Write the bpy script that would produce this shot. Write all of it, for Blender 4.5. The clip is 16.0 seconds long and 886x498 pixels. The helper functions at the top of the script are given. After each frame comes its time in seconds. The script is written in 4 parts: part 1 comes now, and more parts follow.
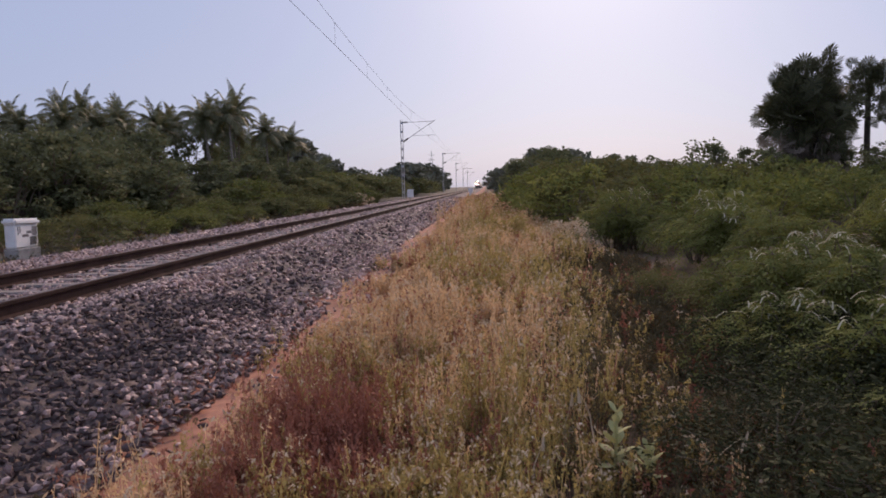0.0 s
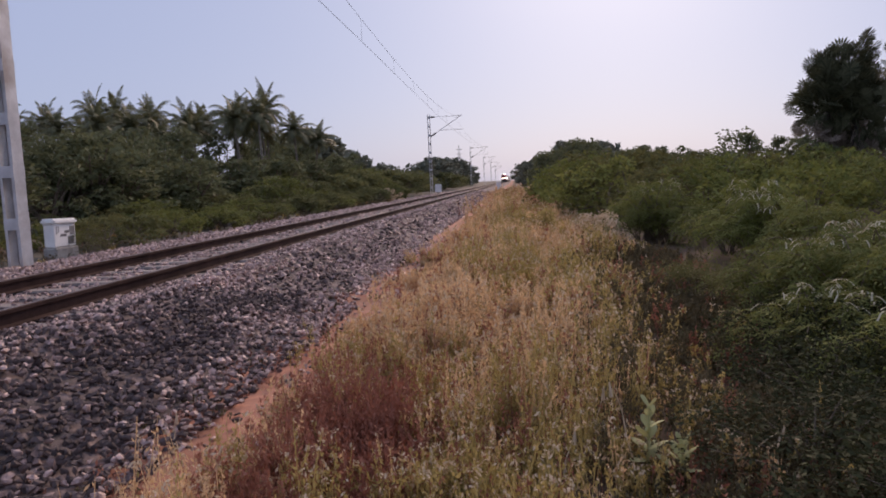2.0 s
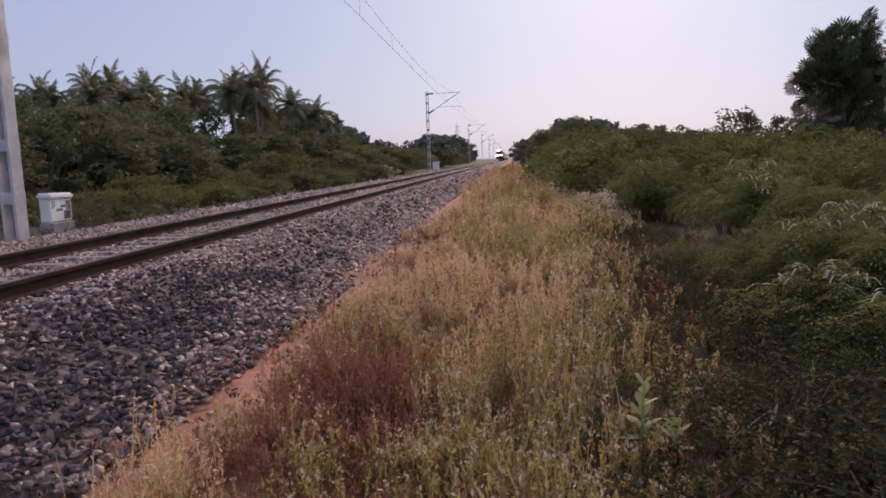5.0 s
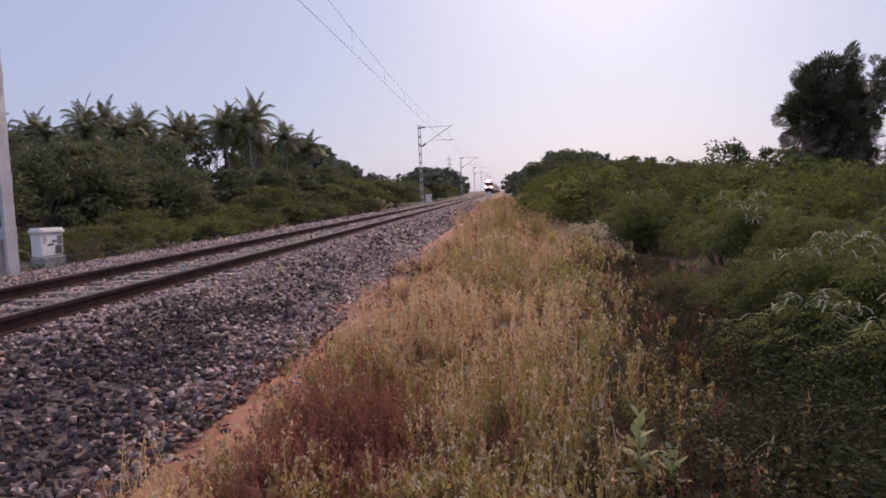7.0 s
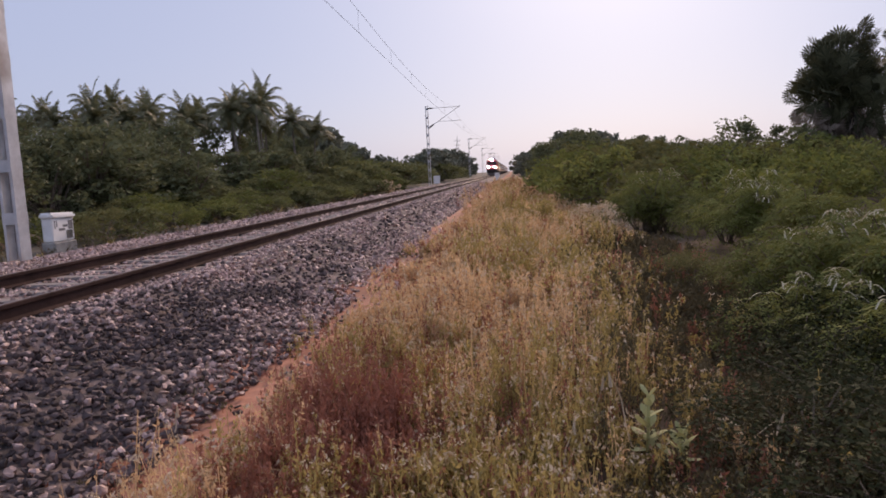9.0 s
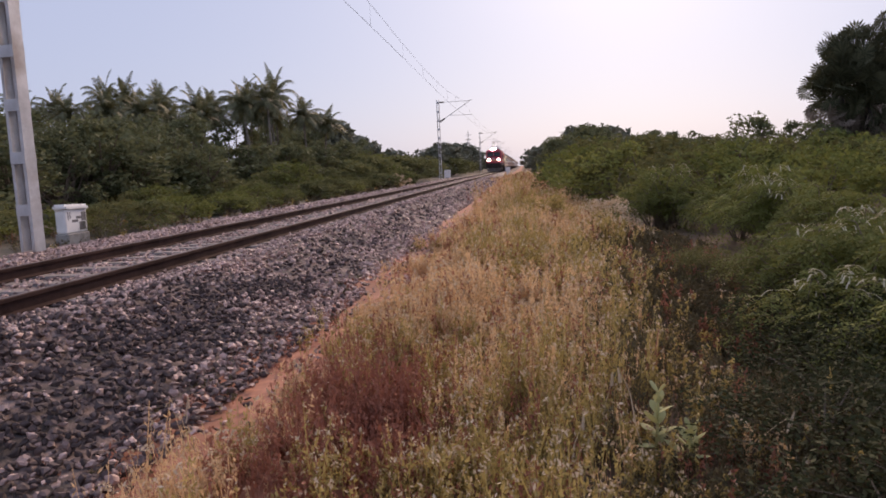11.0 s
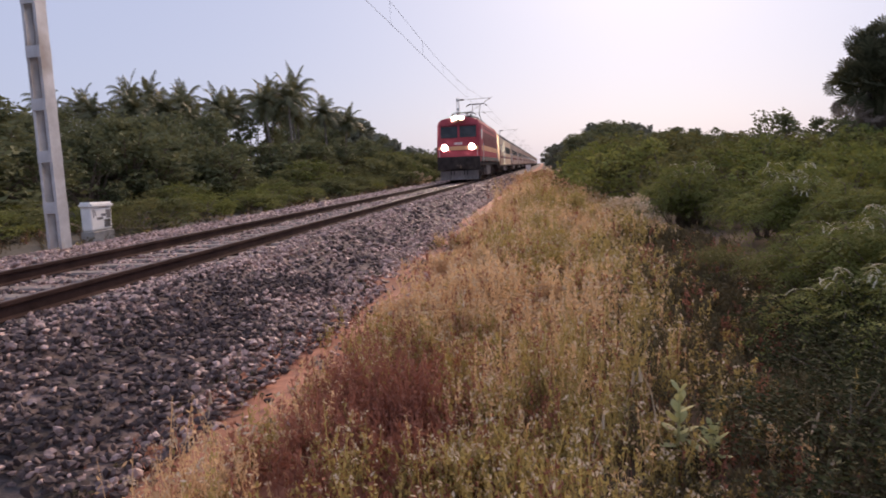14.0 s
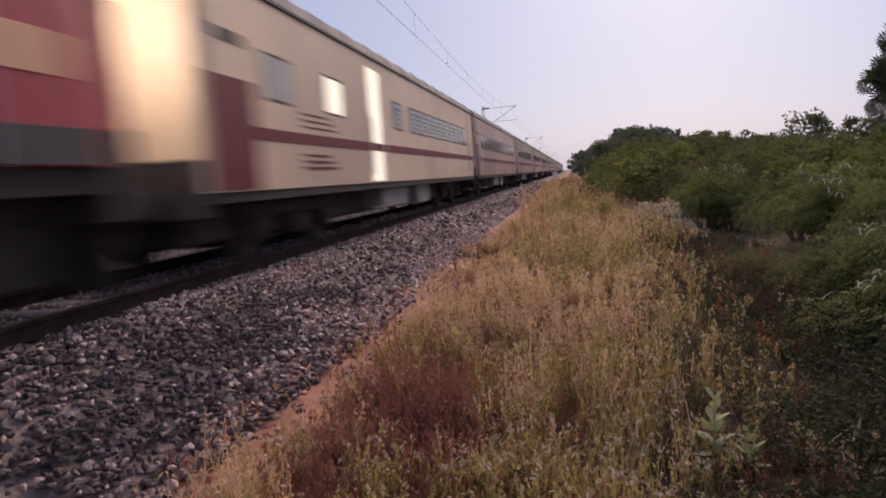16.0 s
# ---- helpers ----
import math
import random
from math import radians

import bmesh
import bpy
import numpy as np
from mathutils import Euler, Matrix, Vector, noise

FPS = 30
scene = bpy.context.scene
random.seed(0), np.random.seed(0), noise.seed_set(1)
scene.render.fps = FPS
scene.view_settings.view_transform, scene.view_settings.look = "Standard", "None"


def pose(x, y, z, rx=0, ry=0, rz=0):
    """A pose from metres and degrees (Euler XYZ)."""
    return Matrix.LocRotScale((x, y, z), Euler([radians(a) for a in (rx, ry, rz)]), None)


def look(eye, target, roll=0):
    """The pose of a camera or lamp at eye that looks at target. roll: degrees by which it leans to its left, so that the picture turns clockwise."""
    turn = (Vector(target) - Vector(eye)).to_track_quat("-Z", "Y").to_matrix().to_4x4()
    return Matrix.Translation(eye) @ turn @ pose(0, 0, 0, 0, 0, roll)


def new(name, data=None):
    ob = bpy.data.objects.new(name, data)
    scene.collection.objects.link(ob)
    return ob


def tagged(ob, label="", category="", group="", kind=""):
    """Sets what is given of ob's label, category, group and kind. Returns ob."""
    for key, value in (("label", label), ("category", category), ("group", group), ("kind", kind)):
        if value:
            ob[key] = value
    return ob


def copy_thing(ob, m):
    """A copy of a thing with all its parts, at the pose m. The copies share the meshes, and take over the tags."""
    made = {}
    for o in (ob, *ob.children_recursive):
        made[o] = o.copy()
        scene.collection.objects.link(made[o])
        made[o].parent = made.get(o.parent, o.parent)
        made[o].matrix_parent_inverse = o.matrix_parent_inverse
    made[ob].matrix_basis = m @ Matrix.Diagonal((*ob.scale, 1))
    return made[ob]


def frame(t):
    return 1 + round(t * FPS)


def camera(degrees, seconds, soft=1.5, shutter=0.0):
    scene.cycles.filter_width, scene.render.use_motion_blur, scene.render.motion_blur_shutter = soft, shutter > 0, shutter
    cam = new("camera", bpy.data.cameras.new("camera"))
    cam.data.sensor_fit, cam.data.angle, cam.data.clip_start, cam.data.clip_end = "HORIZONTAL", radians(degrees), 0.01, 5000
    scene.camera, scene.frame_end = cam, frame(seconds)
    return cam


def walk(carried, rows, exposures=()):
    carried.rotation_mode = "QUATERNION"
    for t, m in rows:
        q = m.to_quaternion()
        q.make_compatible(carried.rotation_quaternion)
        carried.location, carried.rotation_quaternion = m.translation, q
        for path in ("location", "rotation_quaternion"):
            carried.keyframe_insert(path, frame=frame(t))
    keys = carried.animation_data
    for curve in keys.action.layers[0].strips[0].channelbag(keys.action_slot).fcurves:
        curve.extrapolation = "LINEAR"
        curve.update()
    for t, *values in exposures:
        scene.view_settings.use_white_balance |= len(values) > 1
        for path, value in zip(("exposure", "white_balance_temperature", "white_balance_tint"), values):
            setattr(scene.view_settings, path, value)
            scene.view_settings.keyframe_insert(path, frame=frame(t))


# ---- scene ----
# ---------------------------------------------------------------- camera
# A phone held by hand beside the line: it stands still and only turns.
EYE = (0.0, 0.0, 1.62)
cam = camera(65.9, 16.0, soft=1.75, shutter=0.8)
TURNS = [  # seconds, yaw, pitch, roll
    (0, 3.58, -5.15, 1.50),
    (0.5, 4.06, -4.94, 2.04),
    (1, 5.32, -4.24, 1.95),
    (1.5, 4.76, -4.53, 2.41),
    (2, 5.91, -5.53, 2.39),
    (2.5, 5.71, -6.39, 2.04),
    (3, 5.76, -7.31, 1.90),
    (5.5, 5.71, -7.41, 1.93),
    (6, 5.19, -4.99, 2.29),
    (6.5, 5.32, -4.29, 2.06),
    (7, 5.11, -4.73, 2.27),
    (7.5, 5.28, -5.35, 2.44),
    (8, 5.51, -5.37, 2.23),
    (8.5, 6.01, -5.83, 2.49),
    (9, 5.78, -6.25, 2.79),
    (9.5, 5.74, -6.68, 2.87),
    (10, 6.21, -7.02, 2.73),
    (12.5, 6.86, -6.07, 2.39),
    (13, 7.11, -6.10, 2.54),
    (13.5, 7.79, -6.94, 2.63),
    (14, 8.33, -6.81, 2.54),
    (14.5, 10.83, -5.90, 3.16),
    (15, 10.47, -5.53, 3.51),
    (15.5, 10.39, -5.10, 3.80),
    (16, 10.54, -5.93, 3.80),
]
walk(cam, [(t, pose(*EYE, 90 + pitch, roll, yaw)) for t, yaw, pitch, roll in TURNS], exposures=[(0.0, 0.14, 6650, 18), (5.5, 0.18, 6700, 18), (9.0, 0.28, 6900, 18), (12.5, 0.40, 7100, 18), (14.0, 0.38, 7050, 18), (15.0, 0.22, 6800, 19), (16.0, 0.12, 6700, 20)])

# ---------------------------------------------------------------- light
world = bpy.data.worlds.new("world")
scene.world = world
world.use_nodes = True
wn = world.node_tree.nodes
wl = world.node_tree.links
sky = wn.new("ShaderNodeTexSky")
sky.sky_type = "NISHITA"
sky.sun_disc = False
sky.sun_elevation = radians(28)
sky.sun_rotation = radians(9)
sky.air_density, sky.dust_density, sky.ozone_density = 1.0, 2.0, 2.5
haze = wn.new("ShaderNodeMix")
haze.data_type = "RGBA"
haze.inputs["Factor"].default_value = 0.825
haze.inputs["B"].default_value = (3.55, 4.25, 6.15, 1)
wl.new(sky.outputs["Color"], haze.inputs["A"])
back = wn["Background"]
back.inputs["Strength"].default_value = 0.1
wl.new(haze.outputs["Result"], back.inputs["Color"])

sun = new("sun", bpy.data.lights.new("sun", "SUN"))
sun.data.energy, sun.data.angle, sun.data.color = 2.7, radians(22), (1.0, 0.76, 0.58)
sun.matrix_basis = look((0, 0, 50), (-8, -54, 21.0))


# ---------------------------------------------------------------- materials
def surf(name, a, b, scale=4.0, rough=0.8, bump=0.0, metal=0.0, fine=0.0, island=0.0, random_ob=0.0, leaf=0.0, spec=0.4, bump_scale=None, c=None):
    """A two-scale procedural surface between the colours a and b (and patches of c)."""
    m = bpy.data.materials.new(name)
    m.use_nodes = True
    n, l = m.node_tree.nodes, m.node_tree.links
    p = n["Principled BSDF"]
    co = n.new("ShaderNodeTexCoord")
    t = n.new("ShaderNodeTexNoise")
    t.inputs["Scale"].default_value, t.inputs["Detail"].default_value = scale, 6
    l.new(co.outputs["Object"], t.inputs["Vector"])
    fac = t.outputs["Fac"]
    r = n.new("ShaderNodeMapRange")
    r.inputs["From Min"].default_value, r.inputs["From Max"].default_value = 0.33, 0.67
    l.new(fac, r.inputs["Value"])
    fac = r.outputs["Result"]
    for amount, node, out in ((island, "ShaderNodeNewGeometry", "Random Per Island"), (random_ob, "ShaderNodeObjectInfo", "Random")):
        if amount:
            g = n.new(node)
            mix = n.new("ShaderNodeMix")
            mix.inputs["Factor"].default_value = amount
            l.new(fac, mix.inputs["A"])
            l.new(g.outputs[out], mix.inputs["B"])
            fac = mix.outputs["Result"]
    col = n.new("ShaderNodeMix")
    col.data_type = "RGBA"
    col.inputs["A"].default_value, col.inputs["B"].default_value = (*a, 1), (*b, 1)
    l.new(fac, col.inputs["Factor"])
    colour = col.outputs["Result"]
    if c:
        t3 = n.new("ShaderNodeTexNoise")
        t3.inputs["Scale"].default_value, t3.inputs["Detail"].default_value = scale * 0.23, 4
        l.new(co.outputs["Object"], t3.inputs["Vector"])
        r3 = n.new("ShaderNodeMapRange")
        r3.inputs["From Min"].default_value, r3.inputs["From Max"].default_value = 0.48, 0.62
        l.new(t3.outputs["Fac"], r3.inputs["Value"])
        c3 = n.new("ShaderNodeMix")
        c3.data_type = "RGBA"
        c3.inputs["B"].default_value = (*c, 1)
        l.new(r3.outputs["Result"], c3.inputs["Factor"])
        l.new(colour, c3.inputs["A"])
        colour = c3.outputs["Result"]
    if fine:
        t2 = n.new("ShaderNodeTexNoise")
        t2.inputs["Scale"].default_value, t2.inputs["Detail"].default_value = scale * 11, 3
        l.new(co.outputs["Object"], t2.inputs["Vector"])
        h = n.new("ShaderNodeMapRange")
        h.inputs["To Min"].default_value, h.inputs["To Max"].default_value = 1 - fine, 1 + fine
        l.new(t2.outputs["Fac"], h.inputs["Value"])
        mul = n.new("ShaderNodeMix")
        mul.data_type, mul.blend_type = "RGBA", "MULTIPLY"
        mul.inputs["Factor"].default_value = 1
        l.new(colour, mul.inputs["A"])
        l.new(h.outputs["Result"], mul.inputs["B"])
        colour = mul.outputs["Result"]
    l.new(colour, p.inputs["Base Color"])
    p.inputs["Roughness"].default_value, p.inputs["Metallic"].default_value = rough, metal
    p.inputs["Specular IOR Level"].default_value = spec
    if bump:
        tb = n.new("ShaderNodeTexNoise")
        tb.inputs["Scale"].default_value, tb.inputs["Detail"].default_value = bump_scale or scale * 6, 5
        l.new(co.outputs["Object"], tb.inputs["Vector"])
        bp = n.new("ShaderNodeBump")
        bp.inputs["Strength"].default_value, bp.inputs["Distance"].default_value = bump, 0.02
        l.new(tb.outputs["Fac"], bp.inputs["Height"])
        l.new(bp.outputs["Normal"], p.inputs["Normal"])
    if leaf:
        tr = n.new("ShaderNodeBsdfTranslucent")
        l.new(colour, tr.inputs["Color"])
        ms = n.new("ShaderNodeMixShader")
        ms.inputs["Fac"].default_value = leaf
        l.new(p.outputs["BSDF"], ms.inputs[1])
        l.new(tr.outputs["BSDF"], ms.inputs[2])
        l.new(ms.outputs["Shader"], n["Material Output"].inputs["Surface"])
    return m


def ground_surface():
    """Red soil by the ballast, gravelly verge beyond the track, dark brown under the plants, blending raggedly."""
    m = surf("ground_soil", (0.30, 0.12, 0.075), (0.43, 0.205, 0.135), 1.3, 0.95, 0.6, fine=0.4, c=(0.24, 0.12, 0.075))
    n, l = m.node_tree.nodes, m.node_tree.links
    p = n["Principled BSDF"]
    colour = p.inputs["Base Color"].links[0].from_socket
    co = n.new("ShaderNodeTexCoord")
    wob = n.new("ShaderNodeTexNoise")
    wob.inputs["Scale"].default_value, wob.inputs["Detail"].default_value = 1.6, 5
    l.new(co.outputs["Object"], wob.inputs["Vector"])
    sep = n.new("ShaderNodeSeparateXYZ")
    l.new(co.outputs["Object"], sep.inputs["Vector"])
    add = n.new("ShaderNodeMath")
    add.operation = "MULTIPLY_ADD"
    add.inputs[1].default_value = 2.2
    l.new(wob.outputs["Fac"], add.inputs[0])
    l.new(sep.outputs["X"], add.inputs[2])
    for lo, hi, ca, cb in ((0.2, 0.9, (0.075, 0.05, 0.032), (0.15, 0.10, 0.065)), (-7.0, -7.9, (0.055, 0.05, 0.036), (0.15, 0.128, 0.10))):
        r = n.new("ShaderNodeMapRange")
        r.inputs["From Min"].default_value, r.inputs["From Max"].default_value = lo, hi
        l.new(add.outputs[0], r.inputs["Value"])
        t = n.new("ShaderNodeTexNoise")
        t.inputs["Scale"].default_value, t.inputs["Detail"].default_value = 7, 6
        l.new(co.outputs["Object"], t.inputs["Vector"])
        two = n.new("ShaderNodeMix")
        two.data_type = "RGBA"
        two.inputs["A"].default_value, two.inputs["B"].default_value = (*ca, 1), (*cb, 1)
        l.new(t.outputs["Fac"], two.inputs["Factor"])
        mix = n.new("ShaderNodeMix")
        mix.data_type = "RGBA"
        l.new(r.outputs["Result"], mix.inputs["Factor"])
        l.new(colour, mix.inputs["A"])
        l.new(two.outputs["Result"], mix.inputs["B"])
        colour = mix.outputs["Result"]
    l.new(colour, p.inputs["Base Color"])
    return m


def glow(name, colour, strength):
    m = bpy.data.materials.new(name)
    m.use_nodes = True
    p = m.node_tree.nodes["Principled BSDF"]
    p.inputs["Base Color"].default_value = (*colour, 1)
    p.inputs["Emission Color"].default_value = (*colour, 1)
    p.inputs["Emission Strength"].default_value = strength
    return m


M = dict(
    soil=ground_surface(),
    bed=surf("ballast_bed", (0.12, 0.088, 0.08), (0.27, 0.202, 0.185), 9, 0.95, 0.8, fine=0.5, c=(0.07, 0.06, 0.06)),
    stone=surf("ballast_stone", (0.15, 0.094, 0.083), (0.72, 0.515, 0.455), 1.6, 0.6, 0.8, fine=0.5, island=0.75, bump_scale=40),
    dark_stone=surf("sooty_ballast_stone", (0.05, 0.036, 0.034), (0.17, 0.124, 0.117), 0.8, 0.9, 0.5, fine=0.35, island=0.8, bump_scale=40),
    rail=surf("rusty_rail", (0.030, 0.016, 0.014), (0.062, 0.034, 0.028), 3, 0.9, 0.3, fine=0.3, spec=0.12),
    railhead=surf("worn_rail_head", (0.10, 0.07, 0.06), (0.20, 0.15, 0.135), 2, 0.5, 0.1, metal=0.6),
    sleeper=surf("sleeper_concrete", (0.18, 0.15, 0.138), (0.31, 0.27, 0.25), 3, 0.9, 0.4, fine=0.25, random_ob=0.4),
    steel=surf("galvanised_steel", (0.46, 0.46, 0.47), (0.64, 0.64, 0.65), 3, 0.6, 0.1, metal=0.35, fine=0.12, c=(0.30, 0.25, 0.22)),
    wire=surf("dark_wire", (0.05, 0.05, 0.06), (0.09, 0.09, 0.1), 3, 0.6),
    insulator=surf("brown_insulator", (0.035, 0.02, 0.018), (0.07, 0.04, 0.03), 5, 0.3),
    white=surf("white_paint", (0.80, 0.79, 0.77), (0.90, 0.89, 0.87), 4, 0.8, 0.2, fine=0.1),
    marks=surf("faded_black_paint", (0.10, 0.10, 0.11), (0.24, 0.23, 0.23), 6, 0.8),
    dull=surf("weathered_plinth", (0.26, 0.24, 0.22), (0.42, 0.40, 0.37), 5, 0.9, 0.4, fine=0.2),
    red=surf("crimson_loco_paint", (0.38, 0.058, 0.075), (0.47, 0.09, 0.11), 1.5, 0.6, 0.05, spec=0.2, fine=0.08),
    maroon=surf("maroon_paint", (0.13, 0.016, 0.027), (0.20, 0.03, 0.042), 1.5, 0.65, 0.05, spec=0.2, fine=0.1),
    cream=surf("cream_paint", (0.68, 0.36, 0.18), (0.78, 0.45, 0.25), 1.2, 0.6, 0.03, fine=0.08),
    coach=surf("pale_coach_paint", (0.74, 0.54, 0.35), (0.82, 0.63, 0.43), 0.9, 0.55, 0.04, fine=0.08, c=(0.62, 0.47, 0.32)),
    coach_b=surf("faded_coach_paint", (0.47, 0.32, 0.24), (0.58, 0.42, 0.32), 0.9, 0.45, 0.04, fine=0.08, random_ob=0.3, c=(0.42, 0.27, 0.20)),
    roof=surf("grey_roof_paint", (0.12, 0.12, 0.125), (0.20, 0.20, 0.21), 1.5, 0.8, 0.1, fine=0.15),
    skirt=surf("grey_skirt_paint", (0.035, 0.034, 0.036), (0.068, 0.066, 0.07), 2, 0.75, 0.1, fine=0.2),
    under=surf("grimy_underframe", (0.022, 0.018, 0.016), (0.06, 0.046, 0.04), 3, 0.9, 0.4, fine=0.3),
    box=surf("dusty_equipment_box", (0.16, 0.145, 0.14), (0.26, 0.24, 0.23), 3, 0.8, 0.2, fine=0.2),
    rubber=surf("black_rubber", (0.02, 0.02, 0.02), (0.035, 0.035, 0.035), 5, 0.9, 0.3),
    window=surf("dark_glass", (0.02, 0.022, 0.025), (0.04, 0.042, 0.045), 2, 0.08),
    pane=surf("frosted_pane", (0.34, 0.35, 0.30), (0.48, 0.48, 0.42), 3, 0.35, 0.05),
    lamp=glow("headlamp_glow", (1.0, 0.90, 0.66), 10000),
    marker=glow("marker_lamp_glow", (1.0, 0.95, 0.9), 110),
    rear=glow("rear_lamp_glow", (1.0, 0.93, 0.82), 120),
    lit=glow("lit_carriage_window", (1.0, 0.92, 0.70), 0.75),
    bark=surf("bark", (0.10, 0.075, 0.055), (0.20, 0.16, 0.12), 5, 0.95, 0.6, fine=0.3),
    palm_bark=surf("palm_bark", (0.17, 0.145, 0.12), (0.30, 0.26, 0.22), 4, 0.95, 0.6, fine=0.3),
    straw=surf("dry_straw", (0.46, 0.305, 0.16), (0.72, 0.525, 0.33), 0.8, 0.9, island=0.6, leaf=0.5, spec=0.15),
    red_weed=surf("reddish_weed_stem", (0.22, 0.085, 0.062), (0.42, 0.19, 0.125), 0.8, 0.9, island=0.6, leaf=0.2),
    weed=surf("olive_weed", (0.25, 0.195, 0.068), (0.48, 0.39, 0.16), 0.8, 0.85, island=0.6, leaf=0.45),
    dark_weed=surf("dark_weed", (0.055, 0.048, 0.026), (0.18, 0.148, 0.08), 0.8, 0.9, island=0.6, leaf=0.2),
    seed=surf("pale_seed_heads", (0.50, 0.38, 0.24), (0.74, 0.61, 0.45), 3, 0.95, island=0.7, leaf=0.2),
    pod=surf("pale_seed_pods", (0.38, 0.36, 0.24), (0.58, 0.54, 0.40), 3, 0.9, island=0.7, leaf=0.2),
    grey_leaf=surf("grey_green_leaf", (0.33, 0.345, 0.15), (0.56, 0.55, 0.30), 6, 0.75, island=0.5, leaf=0.25, fine=0.15),
    olive_leaf=surf("olive_low_leaf", (0.07, 0.078, 0.028), (0.20, 0.185, 0.075), 1.0, 0.85, island=0.5, random_ob=0.3, spec=0.12, leaf=0.3),
    shrub_leaf=surf("dull_shrub_leaf", (0.09, 0.10, 0.042), (0.22, 0.225, 0.10), 1.0, 0.85, island=0.5, random_ob=0.4, spec=0.12, leaf=0.3),
    leaf=surf("thicket_leaf", (0.08, 0.10, 0.028), (0.26, 0.27, 0.088), 1.0, 0.85, island=0.5, random_ob=0.4, spec=0.12, leaf=0.3),
    leaf_bright=surf("fresh_leaf", (0.125, 0.15, 0.04), (0.28, 0.29, 0.092), 1.0, 0.85, island=0.5, random_ob=0.4, spec=0.12, leaf=0.3),
    # leaf colour darkened to stand in for the dim right foreground
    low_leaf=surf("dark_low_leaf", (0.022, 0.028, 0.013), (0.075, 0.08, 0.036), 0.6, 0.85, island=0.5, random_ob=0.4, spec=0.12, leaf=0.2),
    leaf_dark=surf("dark_tree_leaf", (0.07, 0.082, 0.042), (0.20, 0.215, 0.11), 0.5, 0.8, island=0.5, random_ob=0.4, spec=0.2, leaf=0.3),
    fan=surf("fan_palm_leaf", (0.035, 0.04, 0.022), (0.125, 0.128, 0.072), 0.6, 0.85, island=0.6, leaf=0.1, spec=0.1),
    dark_bark=surf("dark_palm_bark", (0.035, 0.028, 0.024), (0.08, 0.065, 0.055), 4, 0.95, 0.6, fine=0.3),
    frond=surf("palm_frond", (0.075, 0.08, 0.04), (0.21, 0.21, 0.105), 0.6, 0.6, island=0.6, leaf=0.2),
    dry_frond=surf("dry_palm_frond", (0.14, 0.11, 0.085), (0.30, 0.245, 0.195), 0.6, 0.9, island=0.6, leaf=0.1, spec=0.1),
    # aerial haze mixed into the leaf colour, paler than the nearer trees
    hazed_leaf=surf("distant_leaf", (0.13, 0.14, 0.10), (0.22, 0.23, 0.17), 0.2, 0.9, island=0.6, leaf=0.1),
)


# ---------------------------------------------------------------- building blocks
def mesh_of(name, verts, faces, mats, index=None):
    """A mesh from arrays: verts n x 3, faces m x k."""
    verts, faces = np.asarray(verts, "f4"), np.asarray(faces, "i4")
    me = bpy.data.meshes.new(name)
    k = faces.shape[1]
    me.vertices.add(len(verts))
    me.vertices.foreach_set("co", verts.ravel())
    me.loops.add(faces.size)
    me.loops.foreach_set("vertex_index", faces.ravel())
    me.polygons.add(len(faces))
    me.polygons.foreach_set("loop_start", np.arange(0, faces.size, k, dtype="i4"))
    for m in mats:
        me.materials.append(m)
    if index is not None:
        me.polygons.foreach_set("material_index", np.asarray(index, "i4"))
    me.polygons.foreach_set("use_smooth", np.zeros(len(faces), dtype=bool))
    me.update(calc_edges=True)
    return me


def part(name, bm, material, parent, label="", smooth=False):
    me = bpy.data.meshes.new(name)
    if smooth:
        for f in bm.faces:
            f.smooth = True
    bm.to_mesh(me)
    bm.free()
    me.materials.append(material)
    ob = new(name, me)
    ob.parent = parent
    return tagged(ob, label=label) if label else ob


def share(ob, x, y, z, rx=0, ry=0, rz=0):
    """Another part on the same mesh under the same thing."""
    o = new(ob.name.split(".")[0], ob.data)
    o.parent = ob.parent
    o.matrix_basis = pose(x, y, z, rx, ry, rz)
    return o


def box(x0, x1, y0, y1, z0, z1, bevel=0.0, bm=None, seg=1):
    bm = bm or bmesh.new()
    m = Matrix.Translation(((x0 + x1) / 2, (y0 + y1) / 2, (z0 + z1) / 2)) @ Matrix.Diagonal((x1 - x0, y1 - y0, z1 - z0, 1))
    v = bmesh.ops.create_cube(bm, size=1, matrix=m)["verts"]
    if bevel:
        e = list({e for q in v for e in q.link_edges})
        bmesh.ops.bevel(bm, geom=e, offset=bevel, segments=seg, affect="EDGES")
    return bm


def rod(a, b, r, r2=None, seg=8, bm=None):
    bm = bm or bmesh.new()
    a, b = Vector(a), Vector(b)
    m = Matrix.Translation((a + b) / 2) @ (b - a).to_track_quat("Z", "Y").to_matrix().to_4x4()
    bmesh.ops.create_cone(bm, cap_ends=True, segments=seg, radius1=r, radius2=r if r2 is None else r2, depth=(b - a).length, matrix=m)
    return bm


def prism(points, z0, z1):
    """An upright bar with the plan given by points (x, y)."""
    bm = bmesh.new()
    lo, hi = [bm.verts.new((x, y, z0)) for x, y in points], [bm.verts.new((x, y, z1)) for x, y in points]
    n = len(points)
    for i in range(n):
        bm.faces.new((lo[i], lo[(i + 1) % n], hi[(i + 1) % n], hi[i]))
    bm.faces.new(lo[::-1])
    bm.faces.new(hi)
    bmesh.ops.recalc_face_normals(bm, faces=bm.faces)
    return bm


